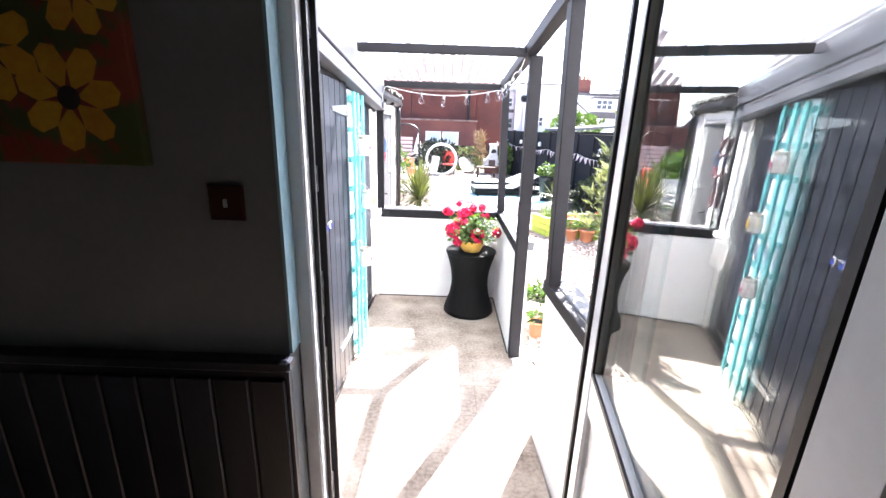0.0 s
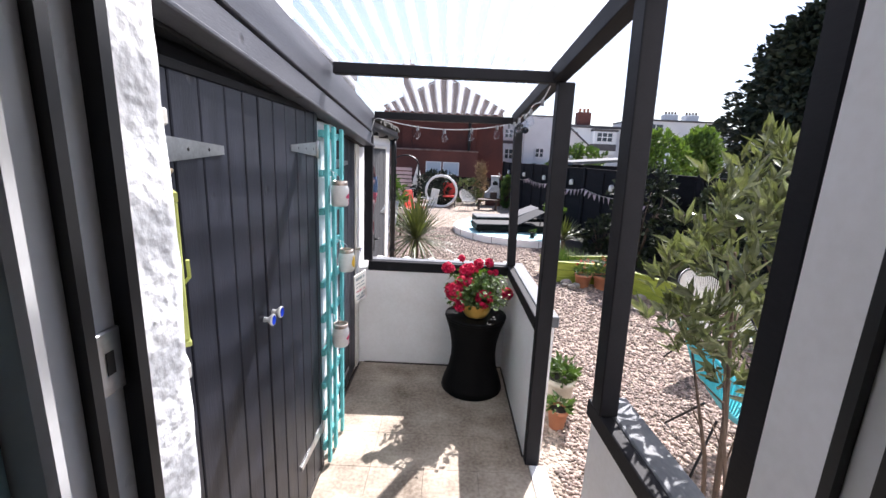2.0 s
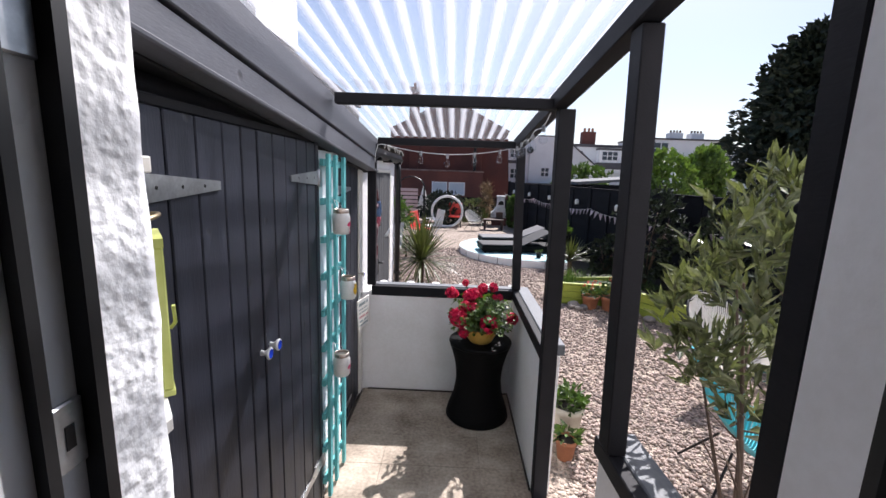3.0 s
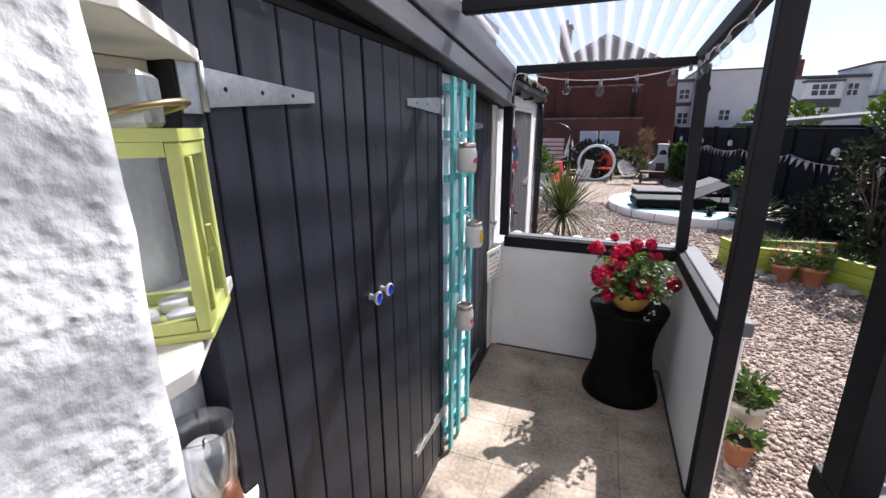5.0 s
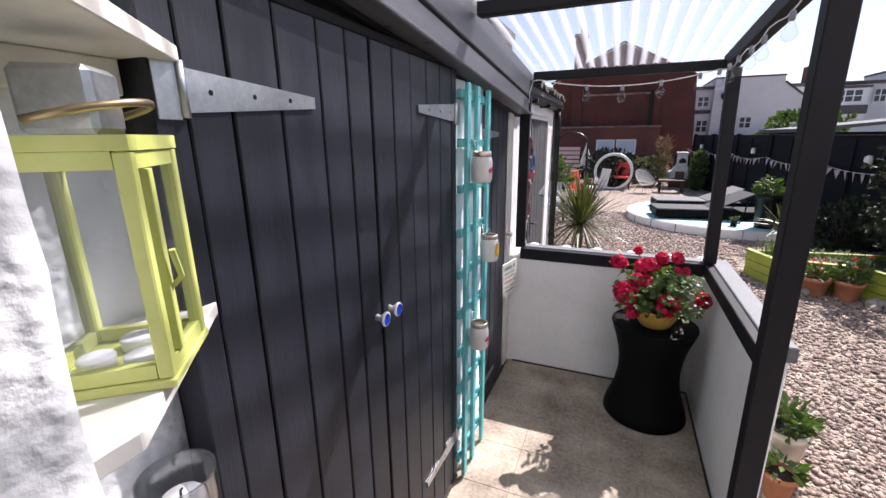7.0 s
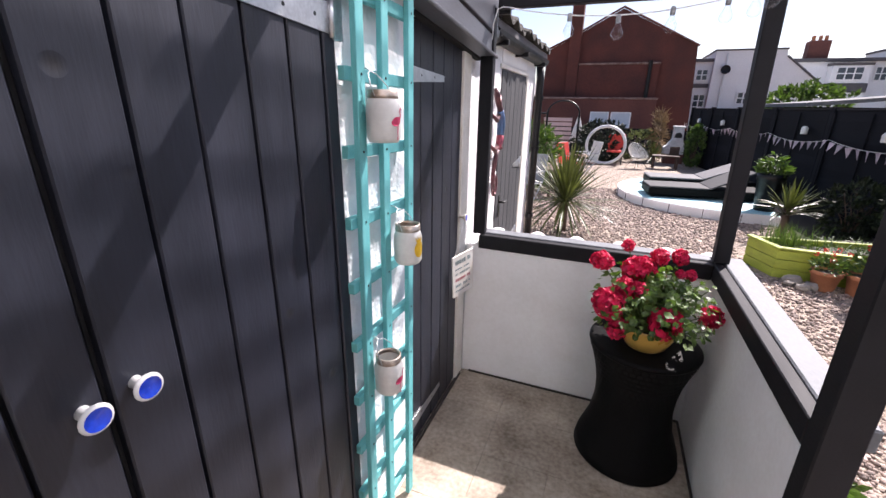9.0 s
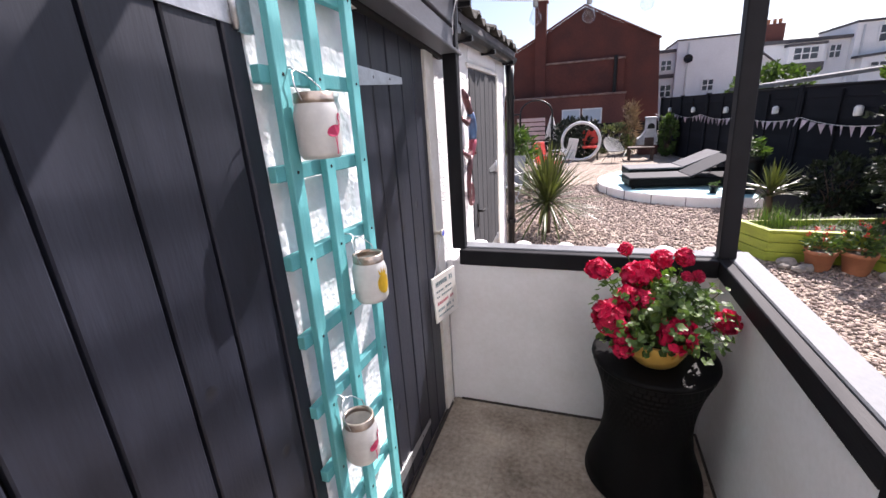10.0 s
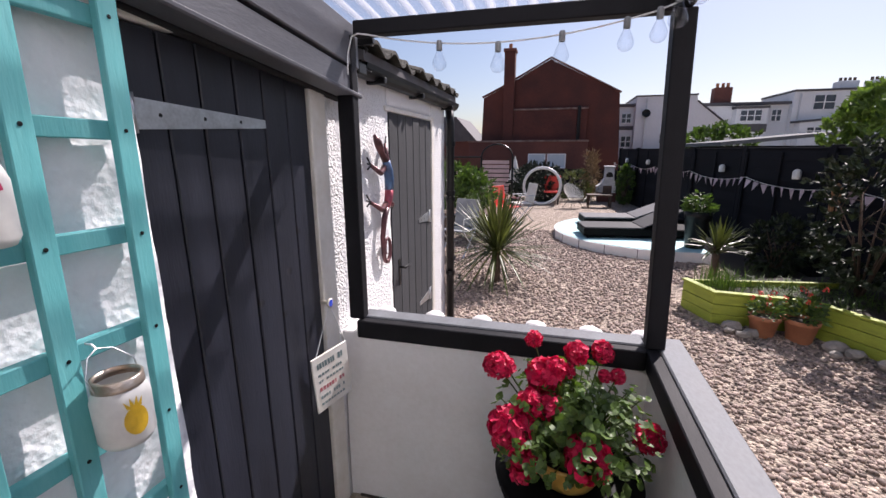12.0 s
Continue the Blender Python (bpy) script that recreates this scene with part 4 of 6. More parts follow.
# cable bundle and small bracket at the fascia's end
cab = empty("cable_bundle", (0, 0, 0), label="black cables and bracket at the end of the fascia", category="cables")
part("cable", tube([(-0.60, 4.215, 2.06), (-0.615, 4.27, 2.09), (-0.60, 4.33, 2.07), (-0.63, 4.30, 2.0), (-0.60, 4.36, 1.98), (-0.64, 4.40, 2.03)], 0.009, 8), BLACK, cab, smooth=True)
part("bracket", box(-0.60, -0.52, 4.215, 4.24, 2.06, 2.085, 0.003), BLACK, cab)
part("box", box(-0.67, -0.60, 4.25, 4.33, 1.96, 2.01, 0.006), BLACK, cab)

# white cobbles along the outer edge of the end wall
rng = random.Random(3)
cob = []
for k in range(6):
    b = bmesh.new()
    bmesh.ops.create_icosphere(b, subdivisions=2, radius=1)
    for v in b.verts:
        v.co *= 1 + 0.12 * noise.noise(v.co * 1.5 + Vector((k * 7, 0, 0)))
        v.co = Vector((v.co.x * 0.05, v.co.y * 0.042, v.co.z * 0.034))
    c = part("cobble", b, WHITE_WALL, None, "white painted cobble on the low end wall", True, category="stone", group="cobbles on the wall")
    c.location = (-0.52 + 0.225 * k + rng.uniform(-0.02, 0.02), 4.29, 0.897)

# lizard ornament
LIZ_RED = mat("mauve_painted_metal", (0.17, 0.06, 0.065), 0.35, (0.05, 0.025, 0.03), 14, 60, 0.3, metal=0.4, contrast=0.5)
LIZ_BLUE = mat("blue_painted_metal", (0.06, 0.19, 0.38), 0.35, (0.10, 0.10, 0.16), 9, 50, 0.3, metal=0.4, contrast=0.6)
LIZ_HIP = mat("red_painted_metal", (0.50, 0.06, 0.07), 0.35, (0.2, 0.07, 0.12), 12, 60, 0.3, metal=0.3, contrast=0.5)
liz = empty("lizard_ornament", (-0.672, 4.605, -0.006), label="mauve, blue and red metal lizard ornament with curled tail", category="wall ornament")
part("head", tube([(0.022, -0.115, 1.728), (0.028, -0.09, 1.695), (0.026, -0.062, 1.665), (0.024, -0.035, 1.640), (0.030, 0.004, 1.600)], [0.008, 0.021, 0.020, 0.016, 0.021], 10), LIZ_RED, liz, "mauve head and neck", smooth=True)
part("torso", tube([(0.030, 0.000, 1.604), (0.032, 0.020, 1.560), (0.033, 0.028, 1.51), (0.032, 0.026, 1.450)], [0.021, 0.025, 0.026, 0.024], 10), LIZ_BLUE, liz, "blue body", smooth=True)
part("hips", tube([(0.032, 0.026, 1.454), (0.030, 0.020, 1.41), (0.024, 0.004, 1.362)], [0.024, 0.023, 0.017], 10), LIZ_HIP, liz, "red hips", smooth=True)
coil = [(0.016, 0.014 - 0.056 * math.cos(a) * f - 0.002, 1.140 - 0.086 * math.sin(a) * f) for a, f in [(0.25 + 0.42 * k, 1.0 - 0.036 * k) for k in range(18)]]
part("tail", tube([(0.024, 0.005, 1.366), (0.020, -0.030, 1.29), (0.018, -0.050, 1.21)] + coil, [0.017, 0.015, 0.0135] + [0.0125 - 0.0004 * k for k in range(18)], 10), LIZ_RED, liz, "curled mauve tail", smooth=True)
for y0, y1, z, dz in ((0.0, -0.150, 1.575, 0.01), (0.01, 0.035, 1.60, 0.09), (0.02, -0.175, 1.39, 0.02), (0.03, 0.095, 1.40, -0.04)):
    lg = part("leg", tube([(0.02, y0, z), (0.032, (y0 + y1) / 2, z - 0.03), (0.014, y1, z + dz)], [0.016, 0.014, 0.009], 8), LIZ_RED, liz, smooth=True)
    for d in (-0.028, 0.0, 0.028):
        part("toe", tube([(0.014, y1, z + dz), (0.008, y1 + (0.028 if y1 > 0 else -0.028), z + dz + 0.01 + d)], 0.0045, 6), BLACK, lg)

# hanging sign on the single door
sign = empty("hanging_sign", (-0.672, 3.950, 0.0), label="white wooden sign with faint writing hung from a knob", category="sign")
brd = part("board", moved(box(0.0, 0.008, -0.092, 0.092, -0.120, 0.120, 0.002), pose(0.042, -0.025, 0.755, 4, 0, -18)), WHITE_WOOD, sign)
BARINK = mat("grey_green_lettering", (0.22, 0.30, 0.30), 0.6, bump=0)
BARINK2 = mat("red_lettering", (0.55, 0.18, 0.20), 0.6, bump=0)
rng = random.Random(21)
for row, (z, h, ink) in enumerate(((0.080, 0.024, BARINK), (0.040, 0.010, BARINK), (0.012, 0.010, BARINK), (-0.022, 0.016, BARINK2), (-0.058, 0.014, BARINK), (-0.088, 0.010, BARINK))):
    b, y = bmesh.new(), -0.07
    while y < 0.055:
        w = rng.uniform(0.010, 0.018)
        box(0.0083, 0.0088, y, y + w * 0.7, z - h / 2, z + h / 2, bm=b)
        y += w + (0.014 if rng.random() < 0.2 else 0.0)
    part("lettering", moved(b, pose(0.042, -0.025, 0.755, 4, 0, -18)), ink, brd, "row of unreadable lettering")
part("cord", tube([(0.022, -0.095, 0.868), (0.036, 0.005, 1.052), (0.070, 0.055, 0.870)], 0.002, 6), WHITE_UPVC, sign)
kn = part("knob", moved(lathe([(0.0, 0.0), (0.008, 0.0), (0.007, 0.025), (0.019, 0.038), (0.020, 0.043), (0.015, 0.045)], 16), pose(0.0, 0.005, 1.06, 0, 90, 0)), CREAMPOT, sign, "small ceramic knob", smooth=True)
part("knob_face", moved(lathe([(0.0152, 0.045), (0.0, 0.046)], 16), pose(0.0, 0.005, 1.06, 0, 90, 0)), BLUEGLAZE, kn, "blue glazed knob face")
# ---- corner shelves, lantern and candle vase beside the house ----
def corner_shelf(z, reach, label):
    s = empty("corner_shelf", (-0.675, 1.338, z), label=label, category="shelf", group="corner shelves")
    b = prism([(0.0, 0.0), (0.288, 0.0), (0.288, 0.045), (0.062, reach), (0.062, 0.264), (0.0, 0.264)], -0.024, 0.0)
    bmesh.ops.bevel(b, geom=b.edges[:], offset=0.002, segments=1, affect="EDGES")
    part("shelf_board", b, WHITE_WOOD, s)
    part("batten", box(0.0, 0.018, 0.005, 0.258, -0.075, -0.0245, 0.002), WHITE_WOOD, s)
    part("batten", box(0.019, 0.25, 0.003, 0.020, -0.075, -0.0245, 0.002), WHITE_WOOD, s)
    return s


corner_shelf(1.858, 0.320, "white painted wooden corner shelf above the lantern")
corner_shelf(1.445, 0.316, "white painted wooden corner shelf holding the lantern")
corner_shelf(0.945, 0.300, "white painted wooden corner shelf holding a candle vase")
lantern = empty("lantern", (-0.524, 1.458, 1.445), label="lime green metal lantern with glass panes and tea lights", category="lantern")
lantern.rotation_euler = (0, 0, radians(38.5))
LW, LH = 0.062, 0.265
for sx in (-1, 1):
    for sy in (-1, 1):
        part("corner_post", box(sx * LW - 0.008, sx * LW + 0.008, sy * LW - 0.008, sy * LW + 0.008, 0.012, LH, 0.002), LIME_METAL, lantern)
part("base", box(-LW - 0.010, LW + 0.010, -LW - 0.010, LW + 0.010, 0.0, 0.0118, 0.002), LIME_METAL, lantern)
topf = box(-LW - 0.009, LW + 0.009, LW - 0.009, LW + 0.009, LH + 0.0005, LH + 0.016)
box(-LW - 0.009, LW + 0.009, -LW - 0.009, -LW + 0.009, LH + 0.0005, LH + 0.016, bm=topf)
box(-LW - 0.009, -LW + 0.009, -LW + 0.0095, LW - 0.0095, LH + 0.0005, LH + 0.016, bm=topf)
box(LW - 0.009, LW + 0.009, -LW + 0.0095, LW - 0.0095, LH + 0.0005, LH + 0.016, bm=topf)
part("top_frame", topf, LIME_METAL, lantern)
for k in range(4):
    m4 = pose(0, 0, 0, 0, 0, 90 * k)
    rl = box(-LW + 0.009, LW - 0.009, LW - 0.006, LW + 0.006, 0.013, 0.030)
    rt = box(-LW + 0.009, LW - 0.009, LW - 0.006, LW + 0.006, LH - 0.018, LH)
    part("pane_rail", moved(rl, m4), LIME_METAL, lantern)
    part("pane_rail", moved(rt, m4), LIME_METAL, lantern)
    part("pane", moved(box(-LW + 0.009, LW - 0.009, LW - 0.0012, LW + 0.0012, 0.031, LH - 0.019), m4), BULBGLASS, lantern, "glass pane")
part("door_stile", box(LW - 0.005, LW + 0.010, -LW + 0.026, -LW + 0.038, 0.031, LH - 0.019, 0.001), LIME_METAL, lantern)
part("latch", tube([(LW + 0.011, -0.028, 0.11), (LW + 0.020, -0.026, 0.12), (LW + 0.018, -0.036, 0.155)], 0.0035, 6), LIME_METAL, lantern)
part("bail", tube([(-0.03 + 0.09 * math.sin(a) * 0.9 + 0.02, 0.07 * math.cos(a), LH + 0.030 + 0.02 * math.sin(a)) for a in [math.pi * k / 14 for k in range(15)]], 0.0045, 8), mat("brassy_wire", (0.42, 0.33, 0.2), 0.35, metal=0.8), lantern, "bent brassy handle", smooth=True)
part("chimney_cap", box(-0.035, 0.035, -0.035, 0.035, LH + 0.017, LH + 0.085, 0.006), STEEL, lantern, "galvanised vent cap")
for x, y in ((-0.025, -0.02), (0.025, -0.025), (0.0, 0.03)):
    part("tea_light", lathe([(0.0, 0.028), (0.0185, 0.028), (0.0195, 0.026), (0.0195, 0.0125), (0.0, 0.0125)], 18, at=(x, y, 0)), WHITE_UPVC, lantern, "white tea light", smooth=True)
VASEGLASS = glass("smoky_clear_glass", (0.86, 0.88, 0.90), 0.02, 0.9, 0.10, 0.75)
vase = empty("candle_vase", (-0.615, 1.532, 0.945), label="glass hurricane vase with a candle and copper base", category="candle holder")
part("glass", lathe([(0.050, 0.10), (0.058, 0.14), (0.060, 0.20), (0.060, 0.232), (0.0605, 0.236), (0.058, 0.237), (0.056, 0.232), (0.056, 0.20), (0.054, 0.14), (0.046, 0.106)], 32), VASEGLASS, vase, "clear glass chimney", smooth=True)
part("base", lathe([(0.0, 0.0), (0.052, 0.0), (0.056, 0.02), (0.050, 0.07), (0.048, 0.105), (0.0, 0.105)], 28), mat("copper", (0.62, 0.28, 0.16), 0.3, (0.5, 0.2, 0.1), metal=0.9), vase, "copper base", smooth=True)
part("wick", tube([(0, 0, 0.185), (0.002, 0, 0.203), (0.005, 0.002, 0.207)], 0.0022, 6), BLACK, vase, "burnt wick")
part("candle", lathe([(0.0, 0.107), (0.038, 0.107), (0.038, 0.182), (0.032, 0.190), (0.0, 0.184)], 24), WHITE_UPVC, vase, "white candle", smooth=True)

# ---- room things: sunflower canvas and light switch ----
canvas = empty("flower_painting", (0, 0, 0), label="canvas painting of yellow flowers on red and green", category="painting")
RX0, RX1, RZ0, RZ1, RY = -1.13, -0.642, 1.622, 2.12, HY0 - 0.030
CANV = mat("canvas_ground", (0.28, 0.055, 0.025), 0.6, (0.07, 0.09, 0.02), 5, 20, 0.1, contrast=0.15)
FLOWER = mat("flower_yellow", (0.75, 0.43, 0.02), 0.5, (0.6, 0.25, 0.01), 12, 60, 0.1)
DARKEYE = mat("flower_eye", (0.03, 0.022, 0.015), 0.7, bump=0)
part("canvas", box(RX0, RX1, RY, HY0 - 0.002, RZ0, RZ1, 0.003), CANV, canvas)
for cx, cz, r in ((-0.785, 1.765, 0.115), (-0.945, 1.865, 0.115), (-0.735, 1.985, 0.10), (-1.07, 2.00, 0.10)):
    b = bmesh.new()
    for k in range(7):
        a, w = 2 * math.pi * k / 7 + cx * 9, 0.46
        pts = [(0.15, 0), (0.6, w), (0.92, w * 0.5), (1.0, 0), (0.92, -w * 0.5), (0.6, -w)]
        vs = []
        for u, s in pts:
            x = cx + r * u * math.cos(a + s)
            z = cz + r * u * math.sin(a + s)
            vs.append(b.verts.new((min(max(x, RX0 + 0.004), RX1 - 0.004), RY - 0.0012 - 0.0002 * k, min(max(z, RZ0 + 0.004), RZ1 - 0.004))))
        b.faces.new(vs)
    fl = part("painted_flower", b, FLOWER, canvas, "painted yellow flower")
    b2 = bmesh.new()
    b2.faces.new([b2.verts.new((cx + r * 0.22 * math.cos(a), RY - 0.0030, cz + r * 0.22 * math.sin(a))) for a in [2 * math.pi * k / 14 for k in range(14)]])
    part("flower_eye", b2, DARKEYE, fl, "dark flower centre")
sw = empty("light_switch", (-0.480, HY0 - 0.002, 1.540), label="dark brown metal light switch plate", category="light switch")
SWM = mat("bronze_plate", (0.09, 0.03, 0.02), 0.35, (0.06, 0.02, 0.014), metal=0.5)
part("plate", box(-0.043, 0.043, -0.008, 0.0, -0.043, 0.043, 0.003), SWM, sw)
part("toggle", box(-0.004, 0.004, -0.016, -0.0085, -0.010, 0.010, 0.001), STEEL, sw, "small steel toggle")

# upper storey of the house beyond the outhouse roof
setting("wall_neighbour", box(-3.3, -1.20, 3.50, 4.2, 2.75, 6.0), PLASTER, "pale rendered neighbouring house beyond the outhouse")

# ---- pots by the passage, shrub, chairs ----
rng = random.Random(8)


def pot_profile(r, h):
    return [(0.0, 0.0), (r * 0.68, 0.0), (r * 0.72, 0.01), (r * 0.93, h * 0.80), (r * 1.0, h * 0.80), (r * 1.02, h), (r * 0.93, h), (r * 0.88, h * 0.86)]


def potted(name, x, y, r, h, potmat, label, leafmat, n, spread, tall, blooms=0, leaf_len=0.07, z=GROUND_Z):
    e = empty(name, (x, y, z), label=label, category="potted plant")
    part("pot", lathe(pot_profile(r, h), 28), potmat, e, smooth=True)
    part("soil", lathe([(0.0, h * 0.88), (r * 0.90, h * 0.87)], 20), SOIL, e)
    b = bmesh.new()
    for _ in range(n):
        a, q = rng.uniform(0, 6.283), rng.uniform(0, 1) ** 0.6
        p = Vector((spread * 0.8 * q * math.cos(a), spread * 0.8 * q * math.sin(a), h * 0.9 + tall * rng.uniform(0.05, 0.85) * (1.1 - 0.6 * q)))
        leaf(b, p, Vector((math.cos(a), math.sin(a), rng.uniform(-0.2, 1.0))), leaf_len * rng.uniform(0.6, 1.2), leaf_len * rng.uniform(0.35, 0.55), rng)
    part("leaves", b, leafmat, e, kind="stuff")
    for _ in range(blooms):
        a, q = rng.uniform(0, 6.283), rng.uniform(0.1, 0.9)
        bb = bmesh.new()
        bloom(bb, Vector((spread * q * math.cos(a), spread * q * math.sin(a), h + tall * rng.uniform(0.45, 0.95))), 0.028, rng, 14)
        part("bloom", bb, RED, e, "small red flower")
    return e


potted("potted_herb", 0.945, 3.60, 0.118, 0.25, CREAMPOT, "leafy green plant in a cream glazed pot", LEAF2, 150, 0.14, 0.20, 0, 0.085)
potted("potted_seedling", 0.875, 3.34, 0.072, 0.15, TERRACOTTA, "small green plant in a terracotta pot", LEAF2, 50, 0.08, 0.12, 0, 0.07)
potted("potted_flowers", 2.12, 6.74, 0.125, 0.20, TERRACOTTA, "red flowers in a terracotta pot beside the planter", LEAF2, 120, 0.16, 0.22, 6, 0.06)
potted("potted_flowers", 2.38, 6.68, 0.130, 0.21, TERRACOTTA, "red flowers and grass in a terracotta pot", LEAF2, 130, 0.17, 0.30, 5, 0.08)
potted("tall_planter", 2.38, 9.75, 0.19, 0.58, BLACK, "yellow-green shrub in a tall black planter", LEAF2, 260, 0.22, 0.42, 0, 0.11, z=0.145)
potted("potted_plant", 1.95, 9.75, 0.07, 0.12, BLACK, "small plant in a black pot on the round deck", LEAF2, 40, 0.08, 0.12, 0, 0.05, z=0.145)


def shrub(name, x, y, z0, top, radius, leafmat, label, n, leaf_len, leaf_w, seed, stems_n=7, core=None, trunk=0.012, flat=1.0, lo=0.25, whorl=6, pot=None):
    """Many thin stems that fork, with whorls of leaves at their ends."""
    r = random.Random(seed)
    e = empty(name, (x, y, z0), label=label, category="shrub" if top < 4 else "tree")
    st, lf = bmesh.new(), bmesh.new()
    H_ = top - z0
    tips = []
    for k in range(stems_n):
        a = 2 * math.pi * k / stems_n + r.uniform(-0.3, 0.3)
        end = Vector((radius * 0.55 * math.cos(a) * flat, radius * 0.55 * math.sin(a), H_ * r.uniform(0.5, 0.85)))
        mid = end * 0.45 + Vector((r.uniform(-0.05, 0.05) * radius, r.uniform(-0.05, 0.05) * radius, H_ * 0.1))
        tube([(0.02 * math.cos(a), 0.02 * math.sin(a), 0), mid, end], [trunk, trunk * 0.7, trunk * 0.35], 6, st)
        for _ in range(3):
            e2 = mid.lerp(end, r.uniform(0.1, 1.0))
            d = rnd_dir(r, 0.6) * radius * r.uniform(0.3, 0.55)
            tube([e2, e2 + d], [trunk * 0.35, trunk * 0.15], 5, st)
            tips.append(e2 + d)
    for _ in range(n):
        u = r.random()
        zz = lo + (1 - lo) * u
        rad = radius * math.sqrt(max(0.04, 1 - ((zz - (lo + 1) / 2) / ((1 - lo) * 0.53)) ** 2))
        a, q = r.uniform(0, 6.283), r.uniform(0.25, 1.0) ** 0.5
        wob = 1 + 0.35 * noise.noise(Vector((math.cos(a) * 1.7 + seed, math.sin(a) * 1.7, zz * 4)))
        p = Vector((rad * q * wob * math.cos(a) * flat, rad * q * wob * math.sin(a), zz * H_ * (0.95 + 0.1 * r.random())))
        out = (p - Vector((0, 0, H_ * 0.45))).normalized()
        ax = (out + 0.7 * rnd_dir(r, 0.6)).normalized()
        for _ in range(whorl):
            leaf(lf, p + ax * leaf_len * r.uniform(-0.5, 0.3), ax + 0.8 * rnd_dir(r), leaf_len * r.uniform(0.6, 1.15), leaf_w * r.uniform(0.7, 1.2), r)
    part("branchwork", st, BARK, e, smooth=True)
    part("leaves", lf, leafmat, e, kind="stuff")
    if pot:
        part("pot", lathe(pot_profile(*pot), 28), BLACK, e, smooth=True)
    return e


shrub("oleander", 1.20, 2.14, GROUND_Z, 1.85, 0.40, OLEANDER, "silvery olive-green shrub with narrow leaves", 300, 0.098, 0.026, 4, 8, lo=0.57, whorl=7)
shrub("fence_shrub", 3.12, 7.30, 0.25, 1.72, 0.55, LEAF_DARK, "leafy green climber in front of the dark fence", 400, 0.085, 0.05, 9, 8, lo=0.1)
shrub("fence_shrub", 3.10, 8.85, 0.02, 0.75, 0.35, LEAF_DARK, "low dark green shrub in the soil bed", 240, 0.09, 0.04, 31, 7, lo=0.02)
shrub("fence_shrub", 3.75, 6.3, 0.25, 1.55, 0.55, LEAF_DARK, "tall leafy green shrub against the dark fence", 380, 0.085, 0.05, 10, 8, lo=0.05)
shrub("fence_shrub", 3.75, 5.0, 0.25, 1.25, 0.60, CONIFER, "low dark green shrub in the raised bed", 420, 0.08, 0.04, 12, 8, lo=0.05)
shrub("fence_shrub", 3.9, 4.0, 0.25, 1.3, 0.6, LEAF2, "leafy green shrub in the raised bed", 380, 0.08, 0.04, 13, 8, lo=0.05)
shrub("round_tree", 7.85, 14.2, GROUND_Z, 2.85, 0.62, LEAF_BRIGHT, "bright green round tree behind the fence", 900, 0.17, 0.09, 14, 8, trunk=0.05, lo=0.35)
shrub("round_tree", 4.7, 10.2, GROUND_Z, 2.45, 0.62, LEAF_BRIGHT, "bright green shrub above the fence", 500, 0.13, 0.08, 15, 8, trunk=0.03, lo=0.45)
shrub("garden_bush", 6.6, 22.5, GROUND_Z, 2.55, 1.5, LEAF2, "green bush behind the fence by the white houses", 420, 0.2, 0.12, 17, 7, trunk=0.04, lo=0.3)
shrub("garden_bush", -1.42, 11.0, GROUND_Z, 1.2, 0.5, LEAF2, "tall leafy plant in the gravel garden", 260, 0.16, 0.05, 18, 7, lo=0.05)
shrub("garden_bush", -2.2, 12.5, GROUND_Z, 1.3, 0.8, LEAF2, "leafy green bush in the gravel garden", 300, 0.14, 0.06, 19, 7, lo=0.05)
DRY = mat("dry_straw", (0.36, 0.25, 0.13), 0.7, (0.22, 0.14, 0.07), 9, 60, 0.1, per_island=0.3)
shrub("garden_bush", 1.40, 17.9, GROUND_Z, 1.50, 0.20, DRY, "tall tan ornamental grass", 120, 0.28, 0.03, 20, 7, lo=0.1)
shrub("garden_bush", -0.35, 16.8, GROUND_Z, 1.15, 0.9, CONIFER, "dark green bush behind the white ring", 420, 0.16, 0.07, 22, 7, lo=0.02)
shrub("garden_bush", 2.28, 16.4, GROUND_Z, 1.15, 0.28, LEAF2, "clipped green bush by the fence", 260, 0.10, 0.05, 23, 7, lo=0.05)
shrub("garden_bush", 0.85, 17.9, GROUND_Z, 0.9, 0.7, OLEANDER, "silvery bush at the end of the garden", 200, 0.14, 0.05, 24, 7, lo=0.02)


def conifer(x, y, top, radius, seed):
    """A dark cypress: drooping limbs of many small sprays, ragged outline."""
    r = random.Random(seed)
    e = empty("conifer", (x, y, GROUND_Z), label="tall dark conifer behind the fence", category="tree")
    part("trunk", tube([(0, 0, 0), (0.05, 0, top * 0.5), (0, 0, top * 0.97)], [0.22, 0.14, 0.03], 8), BARK, e)
    lf = bmesh.new()
    for _ in range(700):
        u = r.random() ** 0.8
        a = r.uniform(0, 6.283)
        rad = radius * (1 - u) ** 0.55 * (0.85 + 0.45 * noise.noise(Vector((math.cos(a) * 2, math.sin(a) * 2, u * 7 + seed))))
        base = Vector((0, 0, top * (0.1 + 0.9 * u)))
        tip = base + Vector((rad * math.cos(a), rad * math.sin(a), rad * 0.1))
        for _ in range(20):
            w = r.uniform(0.25, 1.0)
            p = base.lerp(tip, w) + Vector((r.gauss(0, 0.16), r.gauss(0, 0.16), r.gauss(0, 0.14)))
            leaf(lf, p, (tip - base).normalized() + 0.8 * rnd_dir(r), r.uniform(0.2, 0.42), 0.2, r)
    part("crown", lf, CONIFER, e, kind="stuff")


conifer(14.0, 18.5, 7.9, 3.1, 31)


